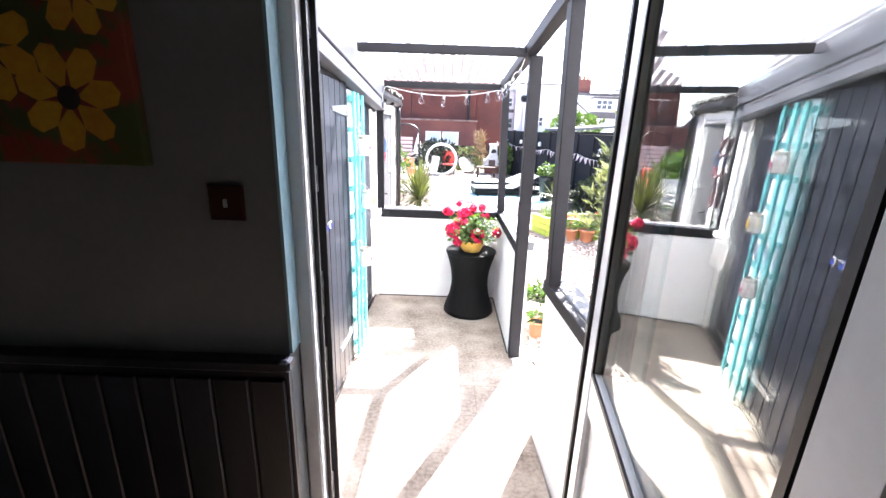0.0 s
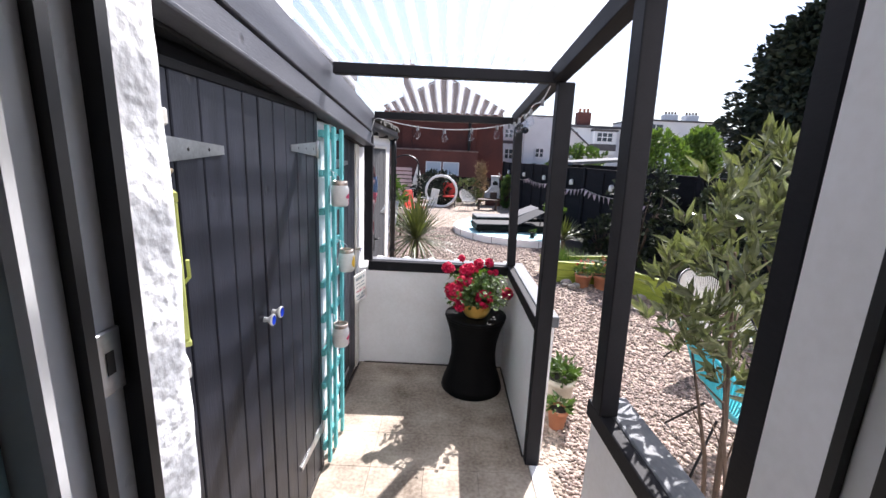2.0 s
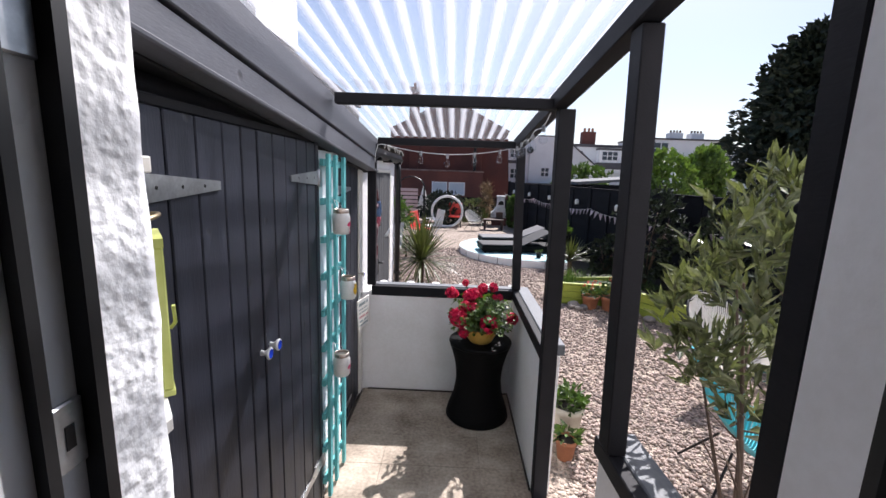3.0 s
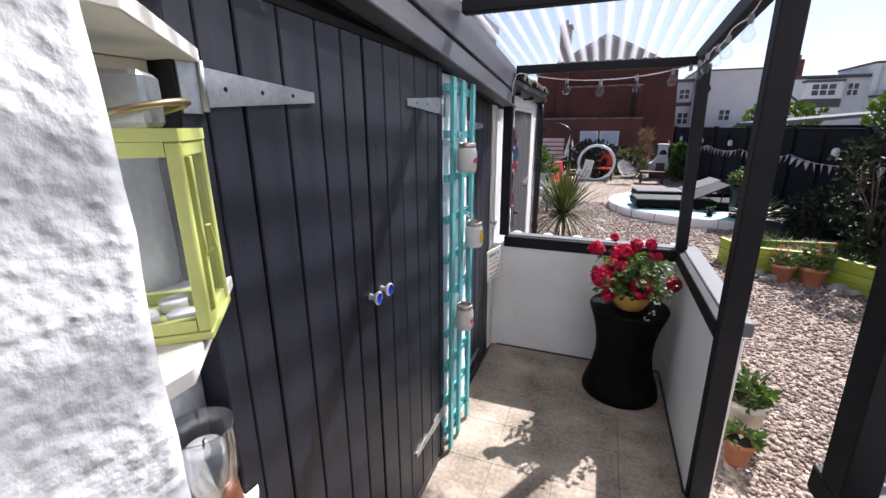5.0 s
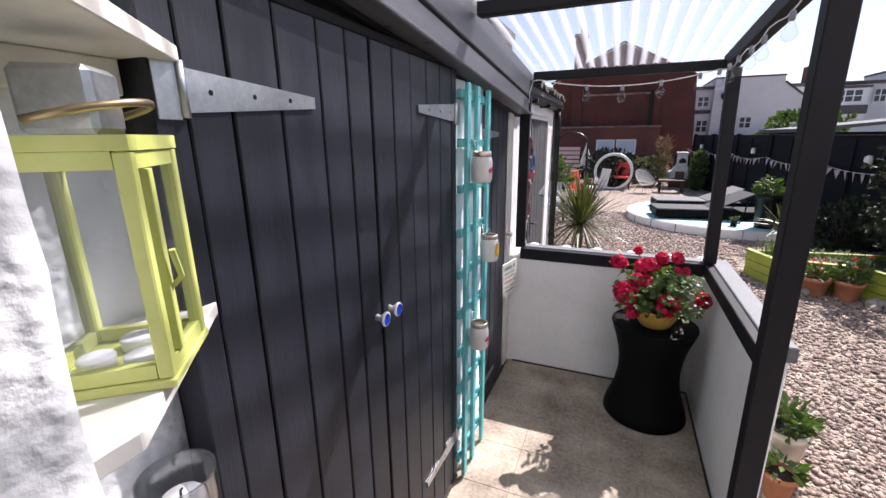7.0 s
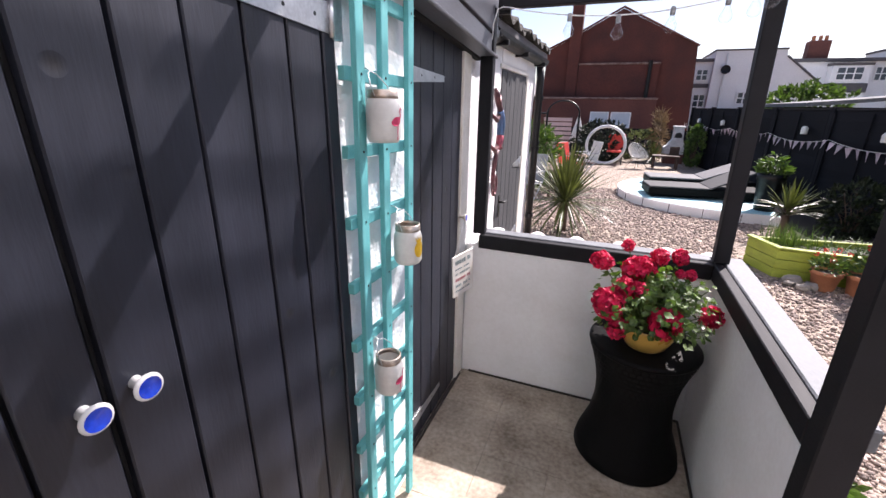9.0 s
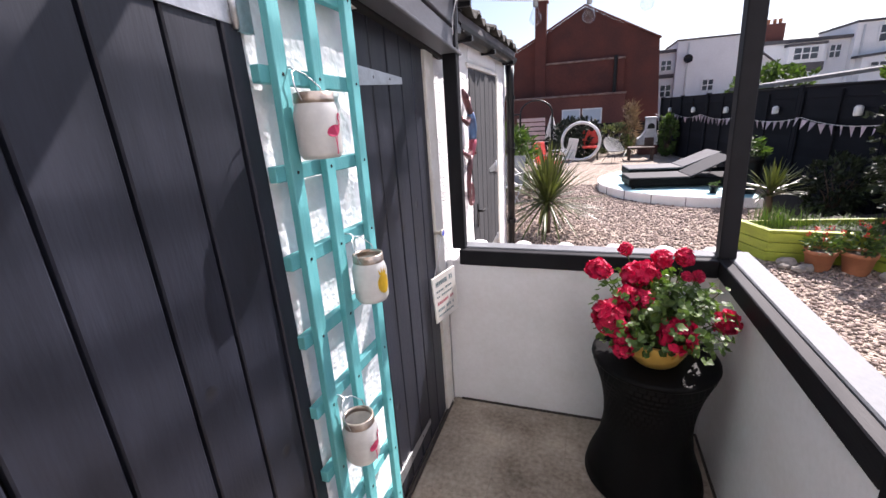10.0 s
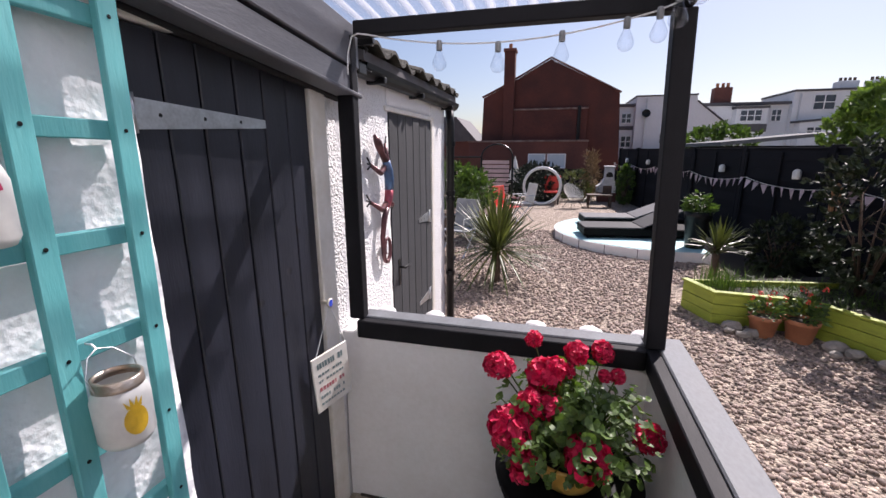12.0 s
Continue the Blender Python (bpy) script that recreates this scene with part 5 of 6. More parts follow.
def acapulco(x, y, yaw, cordmat, label, s=1.0):
    """A pear-shaped cord chair on thin black rod legs."""
    e = empty("cord_chair", (x, y, GROUND_Z), label=label, category="chair", group="cord chairs")
    e.rotation_euler = (0, 0, radians(yaw))
    rim = []
    for k in range(28):
        a = 2 * math.pi * k / 28
        f = math.cos(a)                      # 1: front, -1: top of the back
        rim.append(Vector((0.37 * math.sin(a), -0.34 * f, 0.40 if f > 0.4 else 0.40 + (0.4 - f) * 0.33)) * s)
    part("rim", tube(rim, 0.011 * s, 8, closed=True), BLACK if cordmat is not TEALCORD else TEALCORD, e, smooth=True)
    low = Vector((0, 0.02, 0.27)) * s
    b = bmesh.new()
    for k in range(112):
        p = rim[(k // 4) % 28].lerp(rim[(k // 4 + 1) % 28], 0.25 * (k % 4))
        q = low + (p - low) * 0.16
        m = (p + q) * 0.5 + Vector((0, 0, -0.05 * s)) + Vector(((p - low).x, (p - low).y, 0)) * 0.06
        tube([p, m, q], 0.0055 * s, 5, b)
    part("cord_shell", b, cordmat, e, "woven plastic cords", kind="stuff")
    part("seat_ring", tube([low + (rim[k] - low) * 0.16 for k in range(28)], 0.006 * s, 6, closed=True), BLACK, e)
    for sx, sy in ((-1, -1), (1, -1), (-1, 1), (1, 1)):
        part("leg", tube([Vector((0.10 * sx, 0.10 * sy, 0.30)) * s, Vector((0.27 * sx, 0.26 * sy, 0.0)) * s], 0.008 * s, 6), BLACK, e)
    return e


acapulco(1.88, 3.12, 78, TEALCORD, "turquoise cord chair with thin black legs on gravel")
acapulco(2.55, 4.35, 20, WHITE_WOOD, "pale pink-white cord chair with thin black legs")
acapulco(0.75, 15.35, 35, WHITE_WOOD, "white wire cord chair at the end of the garden", 0.82)

# ---- raised planter of lime boards ----
def board_wall(name, pts, z0, z1, rows, label, thick=0.04):
    e = empty(name, (0, 0, GROUND_Z), label=label, category="planter")
    for (x0, y0), (x1, y1) in zip(pts, pts[1:]):
        L = math.hypot(x1 - x0, y1 - y0)
        m = pose(x0, y0, 0, 0, 0, math.degrees(math.atan2(y1 - y0, x1 - x0)))
        h = (z1 - z0) / rows
        for k in range(rows):
            part("board", moved(box(0.0, L, 0.0, thick, z0 + h * k + 0.002, z0 + h * (k + 1) - 0.004, 0.004), m), LIME, e)
        part("top_rail", moved(box(-0.02, L + 0.02, -0.01, thick + 0.02, z1 + 0.0005 + 0.002 * (x0 > 1.7), z1 + 0.022 + 0.002 * (x0 > 1.7), 0.003), m), LIME, e)
    return e


planter = board_wall("raised_planter", [(1.60, 7.35), (1.76, 6.93), (2.50, 6.86), (3.25, 5.68), (4.05, 4.35), (4.3, 2.6)], 0.0, 0.30, 3, "lime green timber raised planter full of soil")
part("soil", prism([(1.64, 7.36), (1.79, 6.98), (2.53, 6.91), (3.29, 5.71), (4.09, 4.37), (4.33, 2.6), (4.5, 2.6), (3.55, 8.2), (1.9, 7.6)], 0.02, 0.24), SOIL, planter, "dark soil")
part("back_board", moved(box(0, 1.6, 0, 0.04, 0.0, 0.30, 0.004), pose(1.63, 7.37, 0, 0, 0, 9)), LIME, planter)
tuft = bmesh.new()
for _ in range(220):
    x, y = rng.gauss(1.93, 0.10), rng.gauss(7.22, 0.08)
    blade(tuft, (x, y, 0.22), (x + rng.gauss(0, 0.09), y + rng.gauss(0, 0.09), rng.uniform(0.42, 0.58)), 0.004, 0.03, 3)
tagged(part("grass_tuft", tuft, LEAF2), "fine green grass tuft in the planter", "grass", kind="stuff")
tuft = bmesh.new()
for _ in range(700):
    x, y = rng.uniform(2.2, 3.3), rng.uniform(6.9, 7.7)
    blade(tuft, (x, y, 0.22), (x + rng.gauss(0, 0.08), y + rng.gauss(0, 0.08), rng.uniform(0.27, 0.36)), 0.006, 0.03, 3)
tagged(part("low_plants", tuft, LEAF2), "low green plants in the planter soil", "plants", kind="stuff")


def spiky(name, x, y, z, h_trunk, length, n, leafmat, label, width, seed, low=-0.5, top=1.3):
    r = random.Random(seed)
    e = empty(name, (x, y, z), label=label, category="plant")
    part("trunk", tube([(0, 0, 0), (0.01, 0, h_trunk * 0.5), (0, 0.01, h_trunk + 0.06)], [0.05, 0.042, 0.04], 10), BARK, e, smooth=True)
    b = bmesh.new()
    for _ in range(n):
        a, el = r.uniform(0, 6.283), r.uniform(low, top)
        L = length * r.uniform(0.75, 1.1)
        d = Vector((math.cos(a) * math.cos(el), math.sin(a) * math.cos(el), math.sin(el)))
        blade(b, (0.02 * math.cos(a), 0.02 * math.sin(a), h_trunk + r.uniform(-0.06, 0.06)), Vector((0, 0, h_trunk)) + d * L, width, r.uniform(0.02, 0.16) * (1.2 - el * 0.5), 5)
    part("leaves", b, leafmat, e, "long pointed leaves", kind="stuff")
    return e


spiky("cordyline", -0.465, 7.74, GROUND_Z, 0.44, 0.80, 210, YUCCA, "spiky green cordyline with a short trunk in gravel", 0.022, 41, -0.55, 1.45)
setting("soil_bed", prism([(2.15, 7.78), (2.50, 8.6), (2.62, 9.25), (2.78, 10.3), (3.30, 10.2), (3.60, 8.25), (3.30, 7.95), (2.6, 7.86)], -0.05, 0.03), SOIL, "dark soil bed between the planter and the fence")
spiky("fan_palm", 2.30, 8.60, 0.0, 0.36, 0.50, 70, YUCCA, "small fan palm with stiff green leaves", 0.024, 42, 0.1, 1.45)
spiky("cordyline", 1.30, 17.1, GROUND_Z, 0.2, 0.6, 50, YUCCA, "small spiky green plant by the fence", 0.02, 43)

# stones beside the planter pots
STONE = mat("grey_garden_stone", (0.34, 0.31, 0.28), 0.9, (0.2, 0.18, 0.16), 9, 50, 0.5)
for k, (x, y, s) in enumerate(((1.90, 6.78, 0.09), (2.0, 6.66, 0.07), (1.93, 6.62, 0.06), (2.56, 6.50, 0.09), (2.64, 6.40, 0.07), (2.75, 6.22, 0.08), (1.84, 6.70, 0.05), (2.50, 6.38, 0.05))):
    b = bmesh.new()
    bmesh.ops.create_icosphere(b, subdivisions=2, radius=1)
    for v in b.verts:
        v.co *= 1 + 0.3 * noise.noise(v.co * 1.3 + Vector((k * 5, 0, 0)))
        v.co = Vector((v.co.x * s, v.co.y * s * 0.8, v.co.z * s * 0.6))
    st = part("stone", b, STONE, None, "rough grey stone beside the terracotta pots", category="stone", group="stones by the planter")
    st.location = (x, y, s * 0.35)

# ---- round deck with two loungers ----
CX, CY, CR = 2.02, 11.15, 1.78
arc = [(CX + CR * math.cos(a), CY + CR * math.sin(a)) for a in [math.radians(60 + 6.6 * k) for k in range(39)]]
arc = [p for p in arc if p[0] < 2.45] + [(2.50, 9.33), (2.55, 12.6)]
deck = empty("round_deck", (0, 0, GROUND_Z), label="low round deck, pale teal top, white edge", category="deck")
part("edge", prism(arc, 0.0, 0.150), WHITE_WALL, deck, "white painted edge")
part("top", prism([(CX + (x - CX) * 0.985, CY + (y - CY) * 0.985) for x, y in arc], 0.1505, 0.160), PATIO_TOP, deck)
seam = mesh_of("seam", box(-0.004, 0.006, -0.004, 0.004, 0.004, 0.148), SLATE_BEAM)
for k in range(9):
    a = radians(138 + 16.5 * k)
    shared("seam", seam, deck, Matrix.Translation((CX + CR * math.cos(a), CY + CR * math.sin(a), 0)) @ pose(0, 0, 0, 0, 0, math.degrees(a)))
CUSH = mat("grey_lounger_top", (0.05, 0.05, 0.053), 0.8, (0.03, 0.03, 0.032), 8, 60, 0.2)


def lounger(x, y, yaw, pad, rise):
    e = empty("sun_lounger", (x, y, 0.146), label="black woven sun lounger with a raised backrest", category="sun lounger", group="loungers on the deck")
    e.rotation_euler = (0, 0, radians(yaw))
    part("frame", box(0, 1.90, -0.32, 0.32, 0.035, 0.168, 0.014), BLACKWEAVE, e, "black woven base")
    part("mattress", box(0.0, 0.98, -0.325, 0.325, 0.1685, 0.194, 0.008), pad, e, "thin pale grey pad")
    part("backrest", moved(box(0, 0.70, -0.32, 0.32, -0.011, 0.011, 0.006), pose(0.985, 0, 0.188, 0, -rise, 0)), pad, e, "raised grey backrest")
    for py in (-0.29, 0.26):
        part("prop", tube([(1.50, py, 0.169), (0.985 + 0.60 * math.cos(radians(rise)), py, 0.185 + 0.60 * math.sin(radians(rise)))], 0.012, 6), BLACK, e, "thin dark strut")
    for px in (0.05, 1.80):
        for py in (-0.28, 0.28):
            part("foot", box(px, px + 0.05, py - 0.025, py + 0.025, 0.0, 0.0345), BLACK, e)
    return e


# paler copy of the lounger grey: sunlight on the far pad as colour
CUSH_SUNLIT = mat("sunlit_lounger_pad", (0.16, 0.16, 0.165), 0.8, (0.10, 0.10, 0.105), 8, 60, 0.2)
lounger(0.70, 10.42, 8, CUSH, 26)
lounger(0.78, 11.60, 8, CUSH_SUNLIT, 22)

# ---- fence with battens, lights and bunting ----
F0, F1 = Vector((4.45, 1.2)), Vector((2.35, 18.4))
fl, fd = (F1 - F0).length, (F1 - F0).normalized()
fyaw = math.degrees(math.atan2(fd.y, fd.x))
fence = empty("fence", (F0.x, F0.y, GROUND_Z), label="dark stained timber panel fence", category="fence")
fence.rotation_euler = (0, 0, radians(fyaw))
NP = 9
step = fl / NP
board_me = mesh_of("board", profile_y([(0.0, 0.0), (step - 0.10, 0.0), (step - 0.10, 0.155), (0.0, 0.155)], -0.008, 0.008), FENCE)
post_me = mesh_of("post", box(-0.05, 0.05, -0.05, 0.05, 0, 1.72, 0.006), FENCE)
bat_me = mesh_of("batten", box(-0.02, 0.02, 0.0, 0.022, 0.05, 1.62, 0.003), FENCE)
for k in range(NP + 1):
    shared("post", post_me, fence, Matrix.Translation((step * k, 0, 0)))
for k in range(NP):
    for r in range(11):
        shared("board", board_me, fence, Matrix.Translation((step * k + 0.05, 0.012, 0.03 + 0.148 * r)) @ pose(0, 0, 0, 5, 0, 0))
    for j in range(3):
        shared("batten", bat_me, fence, Matrix.Translation((step * k + 0.08 + j * (step - 0.16) / 2, 0.028, 0.0)))
    part("gravel_board", box(step * k + 0.051, step * (k + 1) - 0.051, -0.022, 0.022, -0.03, 0.075, 0.004), FENCE, fence)
    part("coping", box(step * k + 0.052, step * (k + 1) - 0.052, -0.03, 0.03, 1.662, 1.69, 0.004), FENCE, fence)
bunt = empty("bunting", (F0.x, F0.y, GROUND_Z), label="faded pink and white triangle bunting on the fence", category="bunting")
bunt.rotation_euler = fence.rotation_euler
FLAG = mat("faded_cloth_flags", (0.48, 0.40, 0.42), 0.8, (0.30, 0.22, 0.26), 12, 80, 0.1, per_object=0.4)
span = 2.1
flag_b = bmesh.new()
flag_b.faces.new([flag_b.verts.new(c) for c in ((-0.065, 0, 0), (0.065, 0, 0), (0.0, 0.012, -0.15))])
flag_me = mesh_of("flag", flag_b, FLAG)
cord = []
for s in range(6):
    for k in range(11):
        u = k / 10
        p = Vector((5.2 + span * (s + u), 0.09, 1.22 - 0.10 * 4 * u * (1 - u) * 0.9))
        cord.append(p)
        if k < 10:
            shared("flag", flag_me, bunt, Matrix.Translation(p + Vector((0.1, 0, -0.004))) @ pose(0, 0, 0, random.uniform(-14, 14), random.uniform(-9, 9), random.uniform(-20, 20)))
part("cord", tube(cord, 0.004, 5), WHITE_WOOD, bunt)
jl = mesh_of("jar_light", lathe([(0.0, 0.0), (0.045, 0.0), (0.05, 0.02), (0.05, 0.10), (0.03, 0.13), (0.0, 0.135)], 14), FROST, True)
for k in range(6):
    o = shared("fence_light", jl, None, Matrix.Translation((F0.x + fd.x * (6.2 + 2.0 * k) - fd.y * 0.085, F0.y + fd.y * (6.2 + 2.0 * k) + fd.x * 0.085, 1.25)))
    tagged(o, "small white jar light fixed to the fence", "lamp", "fence lights")
    part("bracket", box(-0.02, 0.09, -0.01, 0.01, -0.012, -0.001), BLACK, o)
chime = empty("wind_chime", (F0.x + fd.x * 7.4 - fd.y * 0.12, F0.y + fd.y * 7.4 + fd.x * 0.12, 1.22), label="bamboo wind chime hung on the fence", category="wind chime")
BAMBOO = mat("bamboo", (0.34, 0.17, 0.07), 0.6, bump=0.1)
for k in range(5):
    a = 2 * math.pi * k / 5
    part("tube", tube([(0.04 * math.cos(a), 0.04 * math.sin(a), -0.02), (0.04 * math.cos(a), 0.04 * math.sin(a), -0.36 - 0.05 * (k % 3))], 0.013, 8), BAMBOO, chime)
part("hanger", lathe([(0.0, 0.04), (0.05, 0.0), (0.05, -0.02), (0.0, -0.02)], 12), BAMBOO, chime)
part("hook", box(-0.005, 0.005, -0.1, 0.0, 0.04, 0.05), BLACK, chime).rotation_euler = (0, 0, radians(fyaw + 180))

# ---- far end of the garden ----
ring = empty("ring_seat", (-0.17, 15.75, 0.575), label="round white metal ring arch with a red seat", category="garden arch")
part("ring", tube([(0.545 * math.cos(a), 0, 0.545 * math.sin(a)) for a in [2 * math.pi * k / 48 for k in range(48)]], 0.045, 10, closed=True), WHITE_UPVC, ring, smooth=True)
rs = empty("red_chair", (0.13, 16.2, GROUND_Z), label="red garden chair behind the white ring", category="chair")
part("seat", box(-0.25, 0.25, -0.25, 0.25, 0.36, 0.42, 0.02), RED, rs)
part("backrest", box(-0.25, 0.25, 0.20, 0.26, 0.421, 0.88, 0.02), RED, rs)
for sx in (-0.22, 0.18):
    for sy in (-0.22, 0.18):
        part("leg", box(sx, sx + 0.04, sy, sy + 0.04, 0.0, 0.3595), BLACK, rs)


def folding_chair(x, y, yaw, m, label):
    e = empty("garden_chair", (x, y, GROUND_Z), label=label, category="chair")
    e.rotation_euler = (0, 0, radians(yaw))
    part("seat", box(-0.22, 0.22, -0.20, 0.20, 0.42, 0.44, 0.006), m, e)
    part("backrest", moved(box(-0.22, 0.22, -0.01, 0.01, 0, 0.45, 0.006), pose(0, 0.21, 0.445, -12, 0, 0)), m, e)
    for sx in (-0.21, 0.21):
        part("leg", tube([(sx, -0.22, 0), (sx, 0.18, 0.43)], 0.011, 6), STEEL, e)
        part("leg", tube([(sx, 0.24, 0), (sx, -0.18, 0.419)], 0.011, 6), STEEL, e)
        part("armrest", tube([(sx, 0.24, 0.62), (sx, -0.18, 0.62), (sx, -0.19, 0.445)], 0.012, 6), STEEL, e)
    return e


GREYSLING = mat("grey_sling_fabric", (0.30, 0.32, 0.34), 0.8, bump=0.2)
folding_chair(-1.25, 9.0, -20, GREYSLING, "grey folding garden chair on gravel")
folding_chair(-0.78, 11.9, 60, RED, "red folding garden chair on gravel")
folding_chair(-0.55, 12.7, -60, WHITE_WOOD, "white folding garden chair on gravel")
gt = empty("garden_table", (-1.35, 10.3, GROUND_Z), label="low wooden garden table on gravel", category="table")
part("tabletop", box(-0.45, 0.45, -0.4, 0.4, 0.50, 0.54, 0.008), BARK, gt)
for sx in (-0.4, 0.35):
    for sy in (-0.35, 0.3):
        part("leg", box(sx, sx + 0.05, sy, sy + 0.05, 0, 0.4995), BARK, gt)
par = empty("parasol", (-1.12, 16.9, GROUND_Z), label="closed white garden parasol", category="parasol")
part("pole", tube([(0, 0, 0), (0, 0, 1.46)], 0.02, 8), WHITE_WOOD, par)
part("canopy", lathe([(0.02, 1.42), (0.07, 1.25), (0.15, 0.95), (0.25, 0.55), (0.18, 0.58), (0.02, 0.9)], 14), WHITE_WOOD, par, "folded white canopy")
part("base", lathe([(0, 0.0), (0.22, 0.0), (0.22, 0.05), (0.03, 0.08)], 18), BLACK, par)
CHIM = mat("white_chiminea", (0.72, 0.72, 0.72), 0.7, bump=0.1)
ch = empty("outdoor_oven", (1.88, 17.3, GROUND_Z), label="white outdoor oven with a chimney by the fence", category="outdoor oven")
part("stand", box(-0.30, 0.26, -0.22, 0.22, 0, 0.30, 0.01), BRICK2, ch, "brick plinth")
part("body", profile_y([(-0.34, 0.3005), (0.24, 0.3005), (0.24, 0.55), (0.17, 0.74), (0.15, 1.10), (-0.11, 1.10), (-0.12, 0.74), (-0.24, 0.56), (-0.34, 0.50)], -0.2, 0.2), CHIM, ch)
part("cap", box(-0.14, 0.18, -0.22, 0.22, 1.101, 1.15, 0.008), CHIM, ch)
part("mouth", profile_y([(0.13 * math.cos(math.pi * k / 10) * 0.8 + 0.02, 0.86 + 0.10 * math.sin(math.pi * k / 10)) for k in range(11)] + [(-0.084, 0.80), (0.124, 0.80)], -0.206, -0.2005), BLACK, ch, "dark oven mouth")
WT = mat("dark_brown_timber", (0.07, 0.04, 0.028), 0.7, bump=0.2)
bench = empty("garden_bench", (1.50, 15.7, GROUND_Z), label="dark wooden garden bench and table", category="bench")
part("seat", box(-0.35, 0.35, -0.2, 0.2, 0.34, 0.38, 0.005), WT, bench)
part("backrest", box(0.10, 0.35, 0.17, 0.2, 0.3805, 0.62, 0.005), WT, bench)
for sx in (-0.33, 0.28):
    for sy in (-0.18, 0.13):
        part("leg", box(sx, sx + 0.05, sy, sy + 0.05, 0, 0.3395), WT, bench)
slat = empty("slatted_screen", (-1.95, 18.2, GROUND_Z), label="pale pink slatted timber screen", category="screen")
PINKW = mat("pale_pink_boards", (0.60, 0.45, 0.45), 0.7, (0.45, 0.34, 0.34), 4, 30, 0.2)
for k in range(8):
    part("slat", box(-0.5, 0.5, -0.012, 0.012, 0.05 + 0.16 * k, 0.17 + 0.16 * k), PINKW, slat)
for x in (-0.48, 0.44):
    part("post", box(x, x + 0.05, 0.013, 0.06, 0, 1.35), WT, slat)
screen = empty("end_fence", (-7.0, 19.4, GROUND_Z), label="dark timber fence closing the garden", category="fence")
for k in range(52):
    part("board", box(0.185 * k, 0.185 * k + 0.17, 0, 0.02, 0.0, 0.92 + 0.05 * random.random(), 0.004), FENCE, screen)
part("rail", box(0, 9.6, 0.021, 0.06, 0.6, 0.68), FENCE, screen)
tub_me = mesh_of("white_pot", lathe(pot_profile(0.10, 0.16), 14), CHIM, True)
for k in range(6):
    o = shared("white_pot", tub_me, None, Matrix.Translation((0.3 + 0.33 * k, 19.1, GROUND_Z)))
    tagged(o, "small white pot by the end fence", "pot", "white pots")
pg = empty("pergola", (-1.55, 12.8, GROUND_Z), label="thin dark metal garden arch", category="arch")
for x in (0.0, 0.75):
    part("post", tube([(x, 0, 0), (x, 0, 1.5)], 0.025, 8), BLACK, pg)
part("hoop", tube([(0.375 - 0.375 * math.cos(a), 0, 1.5 + 0.3 * math.sin(a)) for a in [math.pi * k / 12 for k in range(13)]], 0.02, 8), BLACK, pg)
part("rail", tube([(-1.6, 0, 1.5), (0.0, 0, 1.5)], 0.02, 8), BLACK, pg)
part("post", tube([(-1.6, 0, 0), (-1.6, 0, 1.5)], 0.025, 8), BLACK, pg)

# ---- buildings beyond ----
def window(parent, x0, x1, y, z0, z1, bars=1):
    w = part("window", box(x0, x1, y - 0.03, y + 0.02, z0, z1), DARKPANE, parent, "dark window pane")
    f = box(x0 - 0.07, x1 + 0.07, y - 0.06, y - 0.031, z1, z1 + 0.07)
    box(x0 - 0.07, x1 + 0.07, y - 0.06, y - 0.031, z0 - 0.09, z0, bm=f)
    for k in range(bars + 2):
        xx = x0 - 0.07 + (x1 - x0 + 0.07) * k / (bars + 1)
        box(xx, xx + 0.07, y - 0.062, y - 0.032, z0, z1, bm=f)
    box(x0, x1, y - 0.061, y - 0.033, (z0 + z1) / 2 - 0.03, (z0 + z1) / 2 + 0.03, bm=f)
    part("window_frame", f, WHITE_UPVC, w, "white window frame")


def gable(outline, y0, y1):
    """A wall with an x-z outline, drawn back along y."""
    b = profile_y(outline, y0, y1)
    bmesh.ops.recalc_face_normals(b, faces=b.faces[:])
    return b


COPING = mat("pale_weathered_coping", (0.30, 0.22, 0.19), 0.9, (0.13, 0.07, 0.055), 3, 18, 0.3, contrast=0.4)
brick = empty("brick_house", (0, 0, 0), label="dark red brick house gable with a tall chimney", category="house")
part("gable_wall", gable([(-4.45, -0.1), (3.75, -0.1), (3.45, 4.77), (-0.38, 6.72), (-3.2, 5.22), (-4.25, 4.72)], 29.0, 38.0), BRICK, brick)
part("chimney", box(-3.03, -2.41, 28.7, 29.4, 2.2, 7.20, 0.02), BRICK, brick)
part("chimney_cap", box(-3.09, -2.35, 28.62, 29.5, 7.201, 7.36, 0.02), BRICK2, brick)
part("chimney_pot", tube([(-2.72, 29.05, 7.36), (-2.72, 29.05, 7.66)], 0.1, 10), TERRACOTTA, brick)
part("raised_panel", box(-2.40, 1.78, 28.75, 28.998, 2.13, 3.92, 0.02), BRICK, brick)
part("panel_coping", box(-2.40, 1.83, 28.70, 28.998, 3.921, 4.02, 0.02), COPING, brick)
part("extension", box(-4.95, 1.87, 28.0, 28.748, -0.1, 2.10, 0.02), BRICK2, brick)
part("extension_coping", box(-5.0, 1.92, 27.94, 28.75, 2.101, 2.20, 0.02), COPING, brick)
part("drainpipe", tube([(1.33, 28.70, 2.2), (1.33, 28.70, 4.1)], 0.10, 8), BLACK, brick)
part("verge", tube([(3.52, 28.95, 4.78), (-0.38, 28.95, 6.79), (-3.2, 28.95, 5.28), (-4.33, 28.95, 4.75)], 0.06, 6), BRICK, brick)
PALEBLIND = mat("pale_blind_behind_glass", (0.55, 0.62, 0.68), 0.2, (0.45, 0.52, 0.6), 1, 10, 0)
